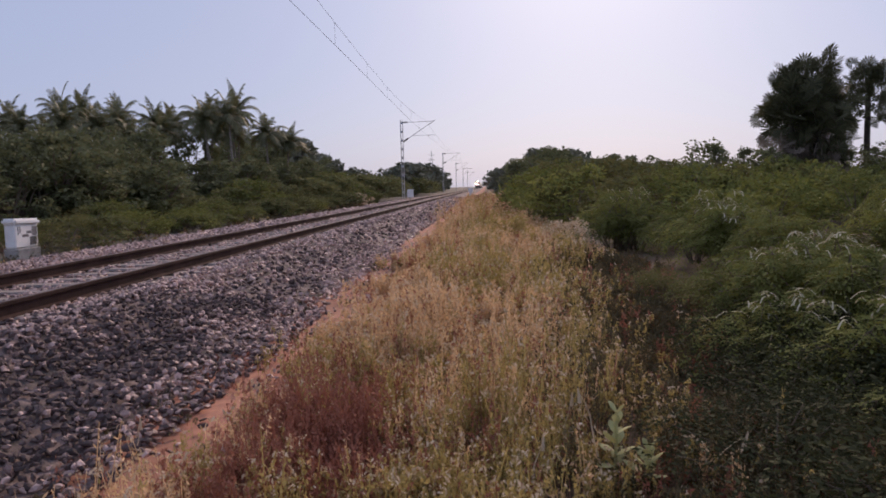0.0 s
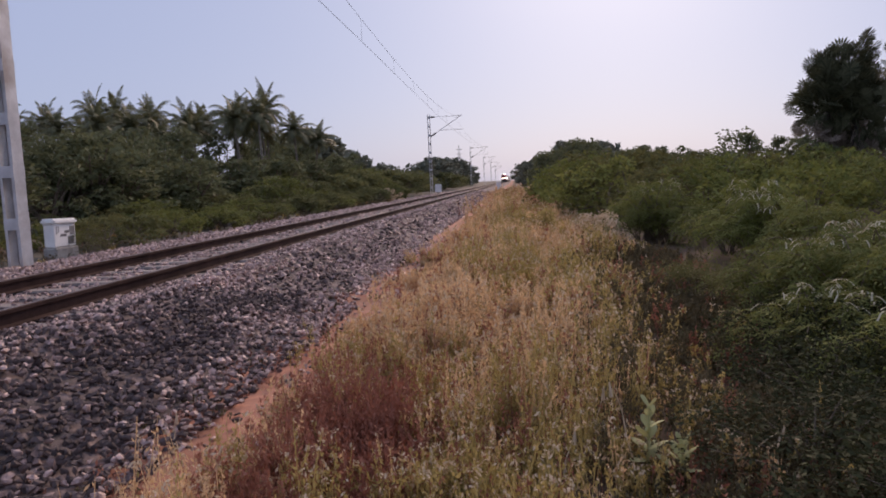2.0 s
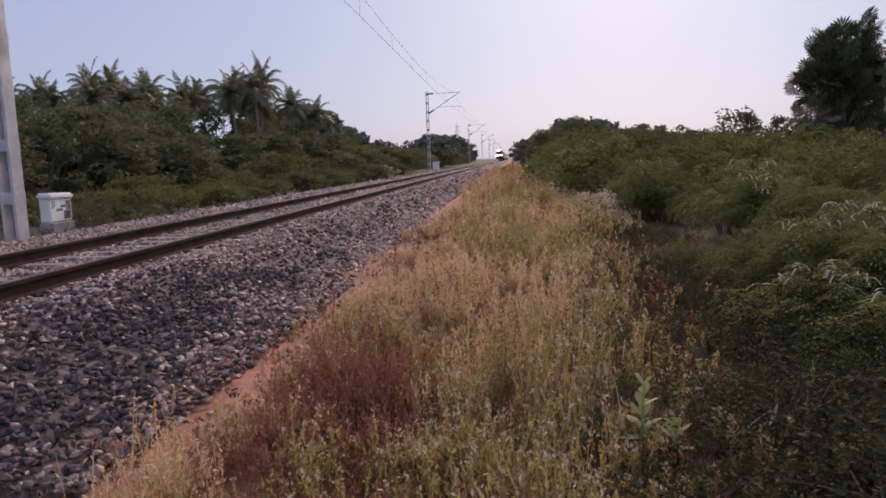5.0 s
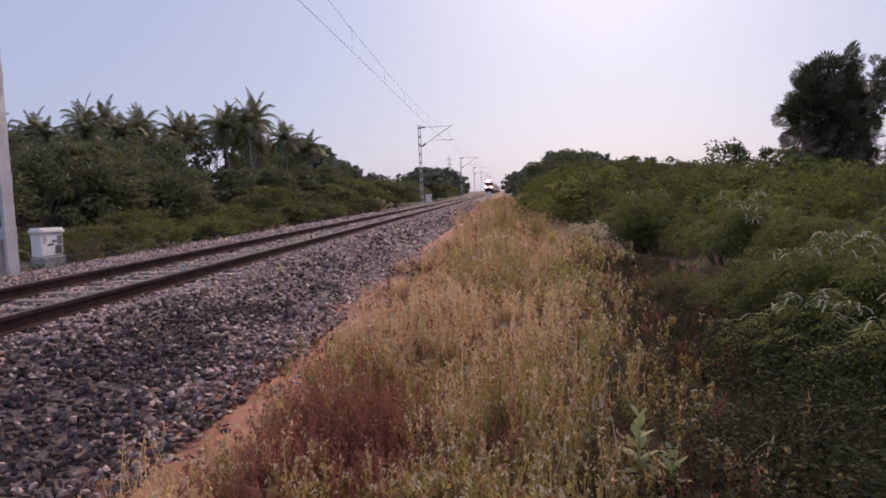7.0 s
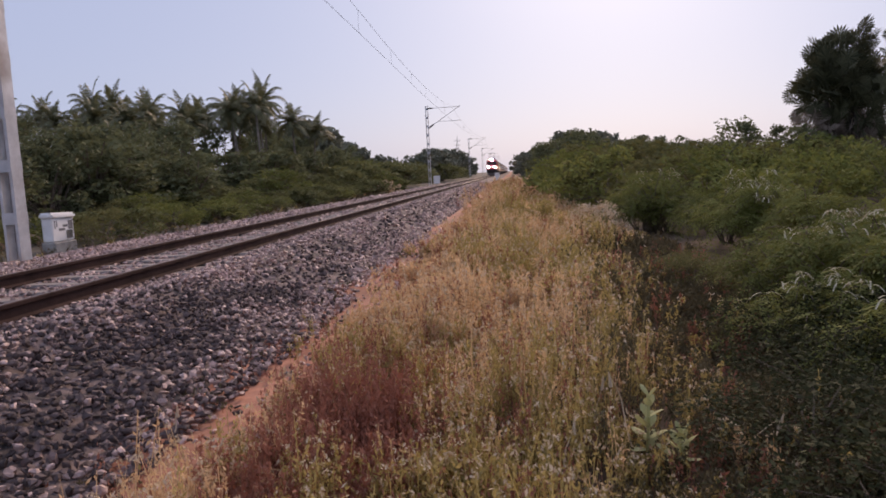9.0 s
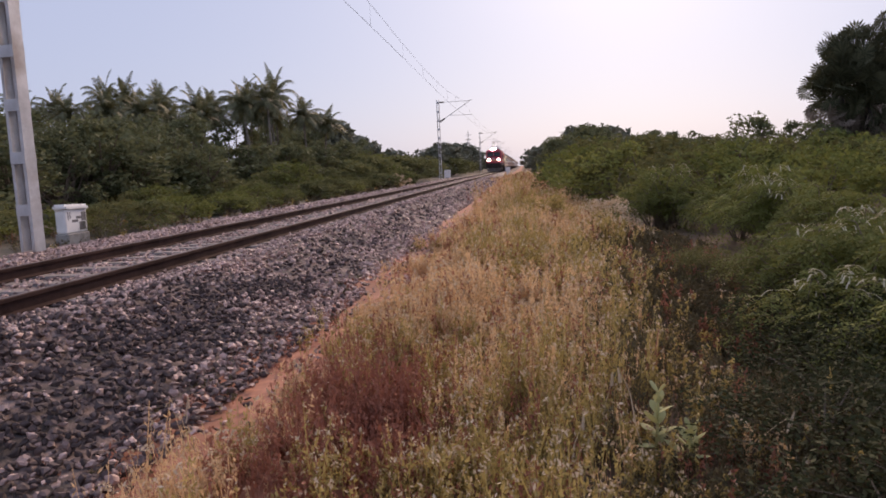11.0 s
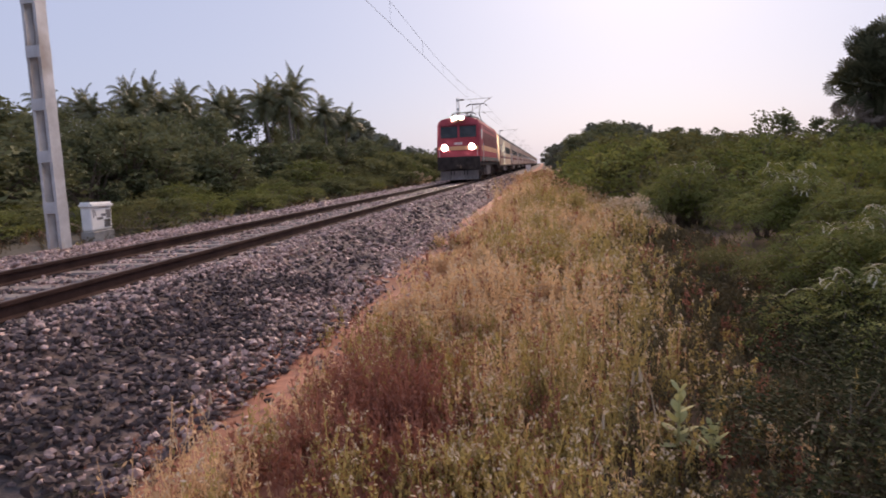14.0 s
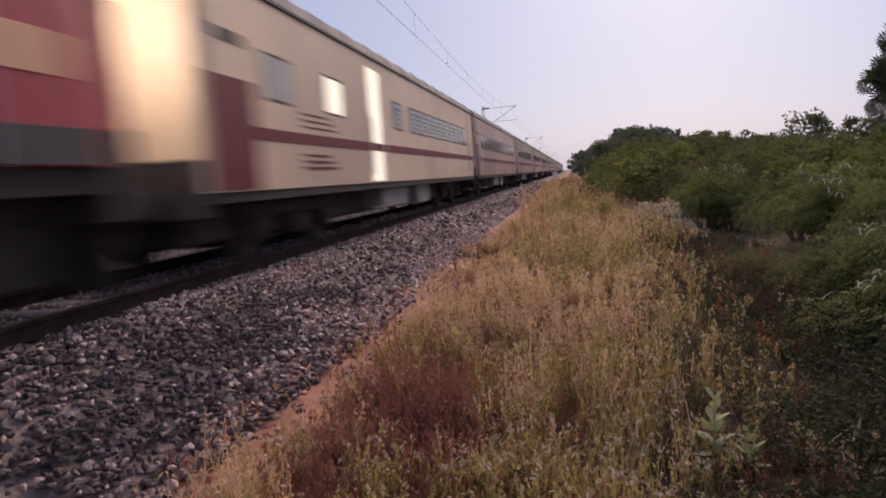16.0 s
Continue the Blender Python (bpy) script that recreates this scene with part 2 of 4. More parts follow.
def loft(outline, ys, bm=None):
    """Closed cross-sections (lists of (x, z)) at the places ys; ys may be functions of z."""
    bm = bm or bmesh.new()
    rings = []
    for y, sec in zip(ys, outline):
        rings.append([bm.verts.new((x, y(z) if callable(y) else y, z)) for x, z in sec])
    n = len(rings[0])
    for a, b in zip(rings, rings[1:]):
        for i in range(n):
            bm.faces.new((a[i], a[(i + 1) % n], b[(i + 1) % n], b[i]))
    bm.faces.new(rings[0])
    bm.faces.new(rings[-1][::-1])
    bmesh.ops.recalc_face_normals(bm, faces=bm.faces)
    return bm


# ---------------------------------------------------------------- ground and track
TRACK, RAIL_TOP = -5.70, 0.60
rng = np.random.default_rng(5)


def height(x, y):
    """The lie of the land away from the track bed."""
    h = 0.05 * np.sin(x * 0.9 + 0.4 * y) * np.sin(y * 0.5 + 1.0) + 0.03 * np.sin(2.1 * x + 1.3 * y)
    left = np.clip((-9.0 - x) / 3.0, 0, 1)
    return h * np.clip((np.abs(x - TRACK) - 3.2) / 2.0, 0, 1) + 0.25 * left


def bed_height(x):
    """The profile of the ballast across the line."""
    d = x - TRACK
    return np.interp(d, [-4.6, -3.9, -2.9, -1.75, -1.2, 0, 1.2, 1.75, 2.35, 3.1, 3.5], [0.10, 0.30, 0.36, 0.43, 0.40, 0.385, 0.40, 0.44, 0.20, 0.03, -0.06])


def grid_sheet(name, xs, ys, z, material):
    gx, gy = np.meshgrid(xs, ys)
    v = np.stack([gx, gy, z(gx, gy)], -1).reshape(-1, 3)
    nx, ny = len(xs), len(ys)
    i = (np.arange(ny - 1)[:, None] * nx + np.arange(nx - 1)[None]).ravel()
    return new(name, mesh_of(name, v, np.stack([i, i + 1, i + nx + 1, i + nx], -1), [material]))


XS = np.concatenate([[-3000, -1500, -700, -300, -150, -90, -60], np.arange(-40, 41, 0.8), [60, 90, 150, 300, 700, 1500, 3000]])
YS = np.concatenate([[-3000, -800, -200, -60, -30], np.arange(-15, 80, 1.0), [90, 110, 140, 200, 300, 450, 700, 1200, 2000, 3500]])
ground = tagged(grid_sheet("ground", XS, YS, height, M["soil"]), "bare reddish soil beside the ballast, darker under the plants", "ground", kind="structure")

bx = TRACK + np.array([-4.6, -4.2, -3.9, -3.4, -2.9, -2.35, -2.0, -1.75, -1.45, -0.8, 0, 0.8, 1.45, 1.75, 2.0, 2.35, 2.7, 3.1, 3.5])
by = np.concatenate([[-200, -60], np.arange(-20, 60, 1.5), [70, 90, 120, 200, 400, 800]])
bed = tagged(grid_sheet("ballast_bed", bx, by, lambda x, y: bed_height(x) + 0.02 * np.sin(3 * y + 5 * x), M["bed"]), "raised bed of grey crushed stone ballast", "track bed", kind="structure")


def stones():
    """Crushed stones lying on the bed, smaller and denser near the eye."""
    bm = bmesh.new()
    bmesh.ops.create_icosphere(bm, subdivisions=1, radius=1)
    v0 = np.array([v.co[:] for v in bm.verts])
    f0 = np.array([[v.index for v in f.verts] for f in bm.faces])
    bm.free()
    V, Fc, tone, base = [], [], [], 0
    for x0, x1, y0, y1, n, s in ((0.6, 3.55, 3.0, 9, 8200, 0.0285), (-1.4, 0.6, 4.5, 9, 1400, 0.028), (-4.3, 3.45, 9, 18, 8600, 0.036), (-4.4, -1.4, 4, 9, 1300, 0.034), (-4.3, 3.3, 18, 40, 5000, 0.056), (-4.2, 3.2, 40, 90, 2600, 0.085), (3.45, 4.05, 3, 20, 420, 0.024), (-3.2, 3.2, -6, 3.0, 700, 0.04)):
        x = TRACK + rng.uniform(x0, x1, n)
        y = rng.uniform(y0, y1, n)
        keep = (np.abs(np.abs(x - TRACK) - 0.87) > 0.09)
        x, y = x[keep], y[keep]
        n = len(x)
        r = s * rng.uniform(0.55, 1.5, (n, 1, 3)) * np.array([1.0, 1.0, 0.75])
        jig = 1 + rng.uniform(-0.52, 0.34, (n, len(v0), 1))
        p = v0[None] * r * jig
        a = rng.uniform(0, 6.28, n)
        b = rng.uniform(-0.6, 0.6, n)
        ca, sa, cb, sb = np.cos(a)[:, None], np.sin(a)[:, None], np.cos(b)[:, None], np.sin(b)[:, None]
        px, py, pz = p[..., 0], p[..., 1] * cb - p[..., 2] * sb, p[..., 1] * sb + p[..., 2] * cb
        q = np.stack([px * ca - py * sa, px * sa + py * ca, pz], -1)
        z = np.maximum(bed_height(x), 0.0) + rng.uniform(-0.015, 0.06, n) * np.where(np.abs(x - TRACK) < 1.5, 0.7, 1.2)
        q += np.stack([x, y, z], -1)[:, None]
        V.append(q.reshape(-1, 3))
        Fc.append((f0[None] + base + (np.arange(n) * len(v0))[:, None, None]).reshape(-1, 3))
        base += n * len(v0)
        # an uneven band of darker stones along the shoulder
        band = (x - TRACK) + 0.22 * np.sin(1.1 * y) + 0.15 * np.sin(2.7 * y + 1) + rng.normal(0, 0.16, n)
        # extra dark stones close to the eye paint in the dimmer near corner
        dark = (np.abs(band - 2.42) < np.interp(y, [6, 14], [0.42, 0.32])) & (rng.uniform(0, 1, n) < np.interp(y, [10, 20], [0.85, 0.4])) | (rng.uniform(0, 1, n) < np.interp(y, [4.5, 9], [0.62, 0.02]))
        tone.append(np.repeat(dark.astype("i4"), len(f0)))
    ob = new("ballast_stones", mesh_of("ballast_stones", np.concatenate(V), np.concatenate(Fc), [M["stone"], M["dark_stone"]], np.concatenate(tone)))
    ob.parent = bed
    tagged(ob, "loose grey and mauve crushed stones", kind="stuff")


def rail_section(cx):
    pts = [(-0.068, 0), (0.068, 0), (0.068, 0.012), (0.012, 0.03), (0.010, 0.12), (0.036, 0.132), (0.036, 0.165), (0.028, 0.172), (-0.028, 0.172), (-0.036, 0.165), (-0.036, 0.132), (-0.010, 0.12), (-0.012, 0.03), (-0.068, 0.012)]
    return [(cx + x, RAIL_TOP - 0.172 + z) for x, z in pts]


def track():
    root = tagged(new("railway_track"), "broad gauge railway track with rusty brown rails on concrete sleepers", "railway track", kind="structure")
    for side in (-1, 1):
        cx = TRACK + side * 0.874
        r = part("rail", loft([rail_section(cx)] * 2, [-150, 900]), M["rail"], root, "rusty brown steel rail")
        part("running_surface", box(cx - 0.026, cx + 0.026, -150, 900, RAIL_TOP - 0.001, RAIL_TOP + 0.003), M["railhead"], r, "worn shiny rail head")
    bm = bmesh.new()
    box(-1.375, 1.375, -0.125, 0.125, -0.12, 0.0, 0.025, bm)
    s = part("sleeper", bm, M["sleeper"], root)
    z = RAIL_TOP - 0.172
    s.matrix_basis = pose(TRACK, -3.0, z)
    for i in range(1, 150):
        share(s, TRACK + random.uniform(-0.02, 0.02), -3.0 + 0.6 * i + random.uniform(-0.02, 0.02), z + random.uniform(-0.012, 0.006), 0, 0, random.uniform(-0.6, 0.6))


# ---------------------------------------------------------------- masts and wires
MAST_X = -8.5
MASTS = (-47.5, 10.9, 70.5, 138.0, 198.0, 258.0, 318.0)
CONTACT, CATENARY = 7.05, 8.45


def mast():
    root = tagged(new("mast"), "grey battened steel overhead line mast beside the track", "mast", group="overhead line masts")
    # two channels back to back, tied by batten plates
    X, Y, F, T = 0.135, 0.13, 0.05, 0.012
    for sx in (-1, 1):
        channel = ((X, -Y), (X, Y), (X - F, Y), (X - F, Y - T), (X - T, Y - T), (X - T, T - Y), (X - F, T - Y), (X - F, -Y))
        part("channel", prism([(sx * x, y) for x, y in channel], 0, 8.1), M["steel"], root)
    plate = part("batten_plate", box(-X, X, Y + 0.002, Y + 0.014, -0.10, 0.10, 0.003), M["steel"], root)
    plate.matrix_basis = pose(0, 0, 0.72)
    for i in range(9):
        if i:
            share(plate, 0, 0, 0.72 + 0.885 * i)
        share(plate, 0, 0, 0.72 + 0.885 * i, 0, 0, 180)
    part("footing", box(-0.35, 0.35, -0.45, 0.45, -0.6, -0.12, 0.04), M["dull"], root, "grey concrete footing")
    part("stay_tube", rod((0.5, 0, 7.85), (3.35, 0, 7.9), 0.022), M["steel"], root)
    part("insulator", rod((0.12, 0, 7.85), (0.62, 0, 7.86), 0.075), M["insulator"], root)
    part("bracket_tube", rod((0.55, 0, 6.15), (3.45, 0, 7.98), 0.03), M["steel"], root)
    part("insulator", rod((0.12, 0, 5.88), (0.66, 0, 6.22), 0.08), M["insulator"], root)
    part("register_arm", rod((1.15, 0, 6.50), (3.5, 0, 6.5), 0.02), M["steel"], root)
    part("steady_arm", rod((2.7, 0, 6.5), (2.8, 0, 6.42), 0.015), M["steel"], root)
    return root


def wires():
    root = tagged(new("overhead_wires"), "dark overhead catenary and contact wires above the track", "wires", kind="structure")
    def line(name, z, r):
        cu = bmesh.new()
        pts = []
        for a, b in zip(MASTS, MASTS[1:]):
            for i in range(12):
                u = i / 12
                pts.append((TRACK - 0.28 * math.cos(math.pi * (MASTS.index(a) + u)), a + (b - a) * u, z(u)))
        for p, q in zip(pts, pts[1:]):
            rod(p, q, r, seg=5, bm=cu)
        part(name, cu, M["wire"], root)
    line("contact_wire", lambda u: CONTACT - 0.06 * math.sin(math.pi * u), 0.0075)
    line("catenary_wire", lambda u: CATENARY - 0.85 * math.sin(math.pi * u), 0.0065)
    for a, b in zip(MASTS[1:3], MASTS[2:4]):
        for i in range(1, 8):
            u = i / 8
            x = TRACK - 0.28 * math.cos(math.pi * (MASTS.index(a) + u))
            y = a + (b - a) * u
            part("dropper", rod((x, y, CONTACT - 0.06 * math.sin(math.pi * u)), (x, y, CATENARY - 0.85 * math.sin(math.pi * u)), 0.004, seg=4), M["wire"], root)


def trackside():
    m0 = mast()
    m0.matrix_basis = pose(MAST_X, MASTS[1], 0.50)
    for y in MASTS[2:]:
        copy_thing(m0, pose(MAST_X, y, 0.50))
    # white painted marker block
    b = tagged(new("marker_block"), "low white-painted concrete marker block with faded dark writing", "marker block")
    b.matrix_basis = pose(-11.1, 15.6, 0.15, 0, 0, 4)
    part("body", box(-0.10, 0.16, -0.46, 0.46, 0.30, 0.90, 0.03), M["white"], b)
    cap = box(-0.14, 0.21, -0.51, 0.51, 0.84, 1.0, 0.05, seg=2)
    for v in cap.verts:
        v.co.z += 0.02 * math.sin(7 * v.co.y) + 0.012 * math.sin(23 * v.co.y)
    part("cap", cap, M["white"], b, "chipped whitewashed rounded cap")
    part("plinth", box(-0.14, 0.20, -0.47, 0.47, -0.2, 0.30, 0.03), M["dull"], b, "bare weathered concrete plinth")
    for y0, y1, z0, z1 in ((-0.36, -0.33, 0.62, 0.82), (-0.28, -0.25, 0.66, 0.82), (-0.20, 0.05, 0.56, 0.62), (-0.02, 0.18, 0.64, 0.70), (0.10, 0.36, 0.36, 0.56), (0.20, 0.40, 0.58, 0.80)):
        part("painted_mark", box(0.161, 0.165, y0, y1, z0, z1), M["marks"], b, "faded dark painted mark")
    # white board on two legs by the second mast
    s = tagged(new("sign_board"), "small white square sign board on a short post", "sign")
    s.matrix_basis = pose(-7.7, 69.5, 0.2)
    part("board", box(-0.33, 0.33, -0.02, 0.02, 0.5, 1.3, 0.01), M["white"], s)
    part("post", box(-0.05, 0.05, 0.02, 0.08, -0.2, 1.2), M["dull"], s)
    k = tagged(new("marker_post"), "short white-painted marker post in the grass beside the ballast", "marker post")
    k.matrix_basis = pose(-2.35, 105, 0.25)
    part("head", box(-0.36, 0.36, -0.08, 0.08, 0.55, 1.2, 0.03), M["white"], k)
    part("foot", box(-0.2, 0.2, -0.07, 0.07, -0.1, 0.55, 0.02), M["white"], k)
    # power pylon in the distance
    p = tagged(new("pylon"), "distant grey steel lattice power pylon", "pylon")
    p.matrix_basis = pose(-47, 600, 0)
    for sx in (-1, 1):
        for sy in (-1, 1):
            leg = rod((sx * 3, sy * 3, 0), (sx * 0.8, sy * 0.8, 24), 0.22, 0.18, 5)
            part("leg", rod((sx * 0.8, sy * 0.8, 24), (0, 0, 34), 0.18, 0.1, 5, leg), M["steel"], p)
    for i in range(8):
        w0, w1 = 3 - 2.2 * i / 8, 3 - 2.2 * (i + 1) / 8
        for s1 in (-1, 1):
            part("brace", rod((-w0, s1 * w0, 3 * i), (w1, s1 * w1, 3 * i + 3), 0.12, seg=4), M["steel"], p)
            part("brace", rod((w0, s1 * w0, 3 * i), (-w1, s1 * w1, 3 * i + 3), 0.12, seg=4), M["steel"], p)
    for z in (22, 26, 30):
        part("cross_arm", rod((-3, 0, z), (3, 0, z), 0.18, seg=5), M["steel"], p)


# ---------------------------------------------------------------- train
def wheel_pair(parent, y, r):
    bm = bmesh.new()
    for s in (-1, 1):
        rod((s * 0.80, 0, 0), (s * 0.93, 0, 0), r, r, 20, bm)
        rod((s * 0.77, 0, 0), (s * 0.80, 0, 0), r + 0.03, r + 0.03, 20, bm)
        rod((s * 0.93, 0, 0), (s * 0.96, 0, 0), r * 0.35, r * 0.3, 10, bm)
    rod((-0.8, 0, 0), (0.8, 0, 0), 0.08, seg=8, bm=bm)
    w = part("wheelset", bm, M["under"], parent, "grimy steel wheelset")
    w.matrix_basis = pose(0, y, r)
    return w


def bogie(parent, yc, axles, r, wheels):
    bm = bmesh.new()
    L = max(abs(a) for a in axles) + 0.45
    for s in (-1, 1):
        box(*sorted((s * 1.02, s * 1.14)), yc - L, yc + L, 0.62, 0.86, 0.03, bm)
        for a in axles:
            box(*sorted((s * 0.98, s * 1.2)), yc + a - 0.17, yc + a + 0.17, r - 0.18, r + 0.2, 0.04, bm)
            rod((s * 1.1, yc + a - 0.34, 0.55), (s * 1.1, yc + a - 0.34, 0.9), 0.09, seg=8, bm=bm)
            rod((s * 1.1, yc + a + 0.34, 0.55), (s * 1.1, yc + a + 0.34, 0.9), 0.09, seg=8, bm=bm)
        box(*sorted((s * 1.04, s * 1.22)), yc - 0.3, yc + 0.3, 0.3, 0.62, 0.04, bm)
    box(-1.1, 1.1, yc - 0.35, yc + 0.35, 0.6, 0.95, 0.03, bm)
    box(-0.72, 0.72, yc - L, yc + L, 0.24, 0.95, 0.04, bm)
    part("bogie_frame", bm, M["under"], parent, "grimy dark bogie frame with springs")
    for a in axles:
        wheels.append((wheel_pair(parent, yc + a, r), yc + a, r))


def section(w, eave, top, floor):
    """Cross-section of a vehicle: straight sides and a rounded roof."""
    pts = [(-w, floor), (w, floor), (w + 0.02, floor + 0.9), (w, eave)]
    for i in range(1, 8):
        a = math.pi * i / 8
        pts.append((w * math.copysign(abs(math.cos(a)) ** 0.75, math.cos(a)), eave + (top - eave) * math.sin(a) ** 0.8))
    pts += [(-w, eave), (-w - 0.02, floor + 0.9)]
    return pts


def side_panel(name, parent, material, y0, y1, z0, z1, w, label="", t=0.012, sides=(-1, 1), bevel=0.003):
    made = []
    for s in sides:
        made.append(part(name, box(*sorted((s * (w - 0.02), s * (w + t))), y0, y1, z0, z1, bevel), material, parent, label))
    return made


def roof_section(w, eave, top):
    """The rounded upper part alone."""
    pts = [(-w, eave - 0.05), (w, eave - 0.05)]
    for i in range(0, 9):
        t = math.pi * i / 8
        pts.append((w * math.copysign(abs(math.cos(t)) ** 0.75, math.cos(t)), eave + (top - eave) * math.sin(t) ** 0.8))
    return pts


WHEELS = []


def locomotive():
    root = tagged(new("locomotive"), "crimson electric locomotive with a cream stripe and lit headlamps", "locomotive")
    L, W = 18.8, 1.50
    rake = lambda z: 0.42 + max(0.0, z - 2.15) * 0.30 + max(0, 1.4 - z) * 0.1
    rear = lambda z: L - 0.42 - max(0.0, z - 2.15) * 0.30
    lo = section(W, 3.92, 4.38, 1.33)
    slim = [(x * 0.93, z) for x, z in lo]
    part("body", loft([slim, lo, lo, slim], [rake, lambda z: rake(z) + 0.35, lambda z: rear(z) - 0.35, rear]), M["red"], root)
    part("roof", loft([roof_section(1.40, 4.10, 4.42)] * 2, [1.6, L - 1.6]), M["roof"], root, "grey roof with equipment")
    # side colours
    side_panel("stripe", root, M["cream"], 1.2, L - 1.2, 2.08, 2.45, W + 0.015, "cream stripe along the side")
    side_panel("window_band", root, M["maroon"], 2.6, L - 2.6, 2.46, 3.42, W + 0.01, "dark maroon band of louvres")
    side_panel("skirt", root, M["skirt"], 0.8, L - 0.8, 1.34, 1.66, W + 0.015, "grey skirt along the sole bar")
    for s in (-1, 1):
        lv = part("louvre", box(*sorted((s * (W + 0.018), s * (W + 0.035))), -0.5, 0.5, 2.62, 3.22, 0.01), M["maroon"], root)
        lv.matrix_basis = pose(0, 3.6, 0)
        for i in range(1, 10):
            share(lv, 0, 3.6 + 1.3 * i, 0)
        vent = part("roof_vent", box(*sorted((s * (W - 0.03), s * (W + 0.01))), -0.35, 0.35, 3.62, 3.76, 0.01), M["skirt"], root)
        vent.matrix_basis = pose(0, 3.4, 0)
        for i in range(1, 9):
            share(vent, 0, 3.4 + 1.5 * i, 0)
        for y in (1.75, L - 1.75):
            part("cab_side_window", box(*sorted((s * (W - 0.02), s * (W + 0.014))), y - 0.38, y + 0.38, 2.85, 3.55, 0.02), M["window"], root)
            part("cab_door", box(*sorted((s * (W - 0.02), s * (W + 0.02))), y + (0.55 if y < 9 else -1.15), y + (1.15 if y < 9 else -0.55), 1.68, 3.6, 0.02), M["red"], root)
            part("handrail", rod((s * (W + 0.05), y + (0.5 if y < 9 else -0.5), 1.3), (s * (W + 0.05), y + (0.5 if y < 9 else -0.5), 2.6), 0.018), M["steel"], root)
    # front
    for s in (-1, 1):
        bm = bmesh.new()
        x0, x1 = sorted((s * 0.08, s * 1.22))
        vs = [bm.verts.new((x, rake(z) - 0.02 + d, z)) for d in (0, 0.05) for x, z in ((x0, 2.98), (x1, 2.98), (x1, 3.76), (x0, 3.76))]
        for f in ((0, 1, 2, 3), (7, 6, 5, 4), (0, 4, 5, 1), (1, 5, 6, 2), (2, 6, 7, 3), (3, 7, 4, 0)):
            bm.faces.new([vs[i] for i in f])
        bmesh.ops.recalc_face_normals(bm, faces=bm.faces)
        part("windscreen", bm, M["window"], root, "dark windscreen")
        part("visor", box(*sorted((s * 0.06, s * 1.26)), rake(3.8) - 0.10, rake(3.8) + 0.1, 3.78, 3.84, 0.01), M["maroon"], root)
        lh = part("marker_lamp", rod((s * 0.93, rake(2.3) - 0.06, 2.33), (s * 0.93, rake(2.3) + 0.1, 2.33), 0.21, seg=16), M["skirt"], root, "round lamp housing")
        part("lens", rod((s * 0.93, rake(2.3) - 0.085, 2.33), (s * 0.93, rake(2.3) - 0.06, 2.33), 0.19, seg=16), M["marker"], lh, "glowing white lamp lens")
        part("buffer", rod((s * 0.98, 0.0, 0.98), (s * 0.98, 0.62, 0.98), 0.12, 0.16, 12), M["under"], root)
        part("buffer_head", rod((s * 0.98, -0.05, 0.98), (s * 0.98, 0.0, 0.98), 0.25, seg=16), M["under"], root)
        part("front_step", box(*sorted((s * 1.25, s * 1.48)), 0.55, 0.9, 0.35, 0.45, 0.01), M["under"], root)
        part("handrail", rod((s * 1.3, 0.36, 1.3), (s * 1.3, 0.36, 2.2), 0.018), M["steel"], root)
    part("front_stripe", box(-1.36, 1.36, rake(2.3) - 0.015, rake(2.3) + 0.05, 2.14, 2.40, 0.01), M["cream"], root, "cream stripe across the nose")
    part("number_panel", box(-0.34, 0.34, rake(2.3) - 0.03, rake(2.3) + 0.05, 2.45, 2.70, 0.01), M["red"], root)
    for i in range(5):
        part("painted_mark", box(-0.26 + 0.11 * i, -0.19 + 0.11 * i, rake(2.3) - 0.036, rake(2.3) - 0.03, 2.50, 2.65), M["white"], root, "small white painted mark")
    # two lamps deep in their tubes, so that the beam goes forward
    y0 = rake(4.0) - 0.30
    h = part("headlamp", box(-0.42, 0.42, y0 + 0.42, y0 + 1.1, 3.94, 4.50, 0.05), M["red"], root, "headlamp housing above the windscreen")
    for s in (-1, 1):
        bm = bmesh.new()
        ring = [(0.205, 0.0), (0.205, 0.46), (0.175, 0.46), (0.185, 0.0)]
        loops = [[bm.verts.new((s * 0.205 + r * math.cos(math.tau * k / 20), y0 + d, 4.22 + r * math.sin(math.tau * k / 20))) for k in range(20)] for r, d in ring]
        for i in range(4):
            p, q = loops[i], loops[(i + 1) % 4]
            for k in range(20):
                bm.faces.new((p[k], p[(k + 1) % 20], q[(k + 1) % 20], q[k]))
        bmesh.ops.recalc_face_normals(bm, faces=bm.faces)
        part("lamp_tube", bm, M["under"], h, "dark lamp tube")
        part("lens", rod((s * 0.205, y0 + 0.395, 4.22), (s * 0.205, y0 + 0.42, 4.22), 0.172, seg=20), M["lamp"], h, "brightly glowing headlamp lens")
    for s in (-1, 1):
        rl = part("rear_lamp", rod((s * 0.93, rear(3.0) - 0.1, 3.0), (s * 0.93, rear(3.0) + 0.06, 3.0), 0.2, seg=14), M["skirt"], root, "lamp housing at the rear")
        part("lens", rod((s * 0.93, rear(3.0) + 0.06, 3.0), (s * 0.93, rear(3.0) + 0.085, 3.0), 0.17, seg=14), M["rear"], rl, "glowing white lamp lens")
    part("buffer_beam", box(-1.47, 1.47, 0.33, 0.75, 0.80, 1.70, 0.02), M["under"], root, "dark buffer beam")
    part("buffer_beam", box(-1.47, 1.47, L - 0.75, L - 0.33, 0.80, 1.70, 0.02), M["under"], root, "dark buffer beam")
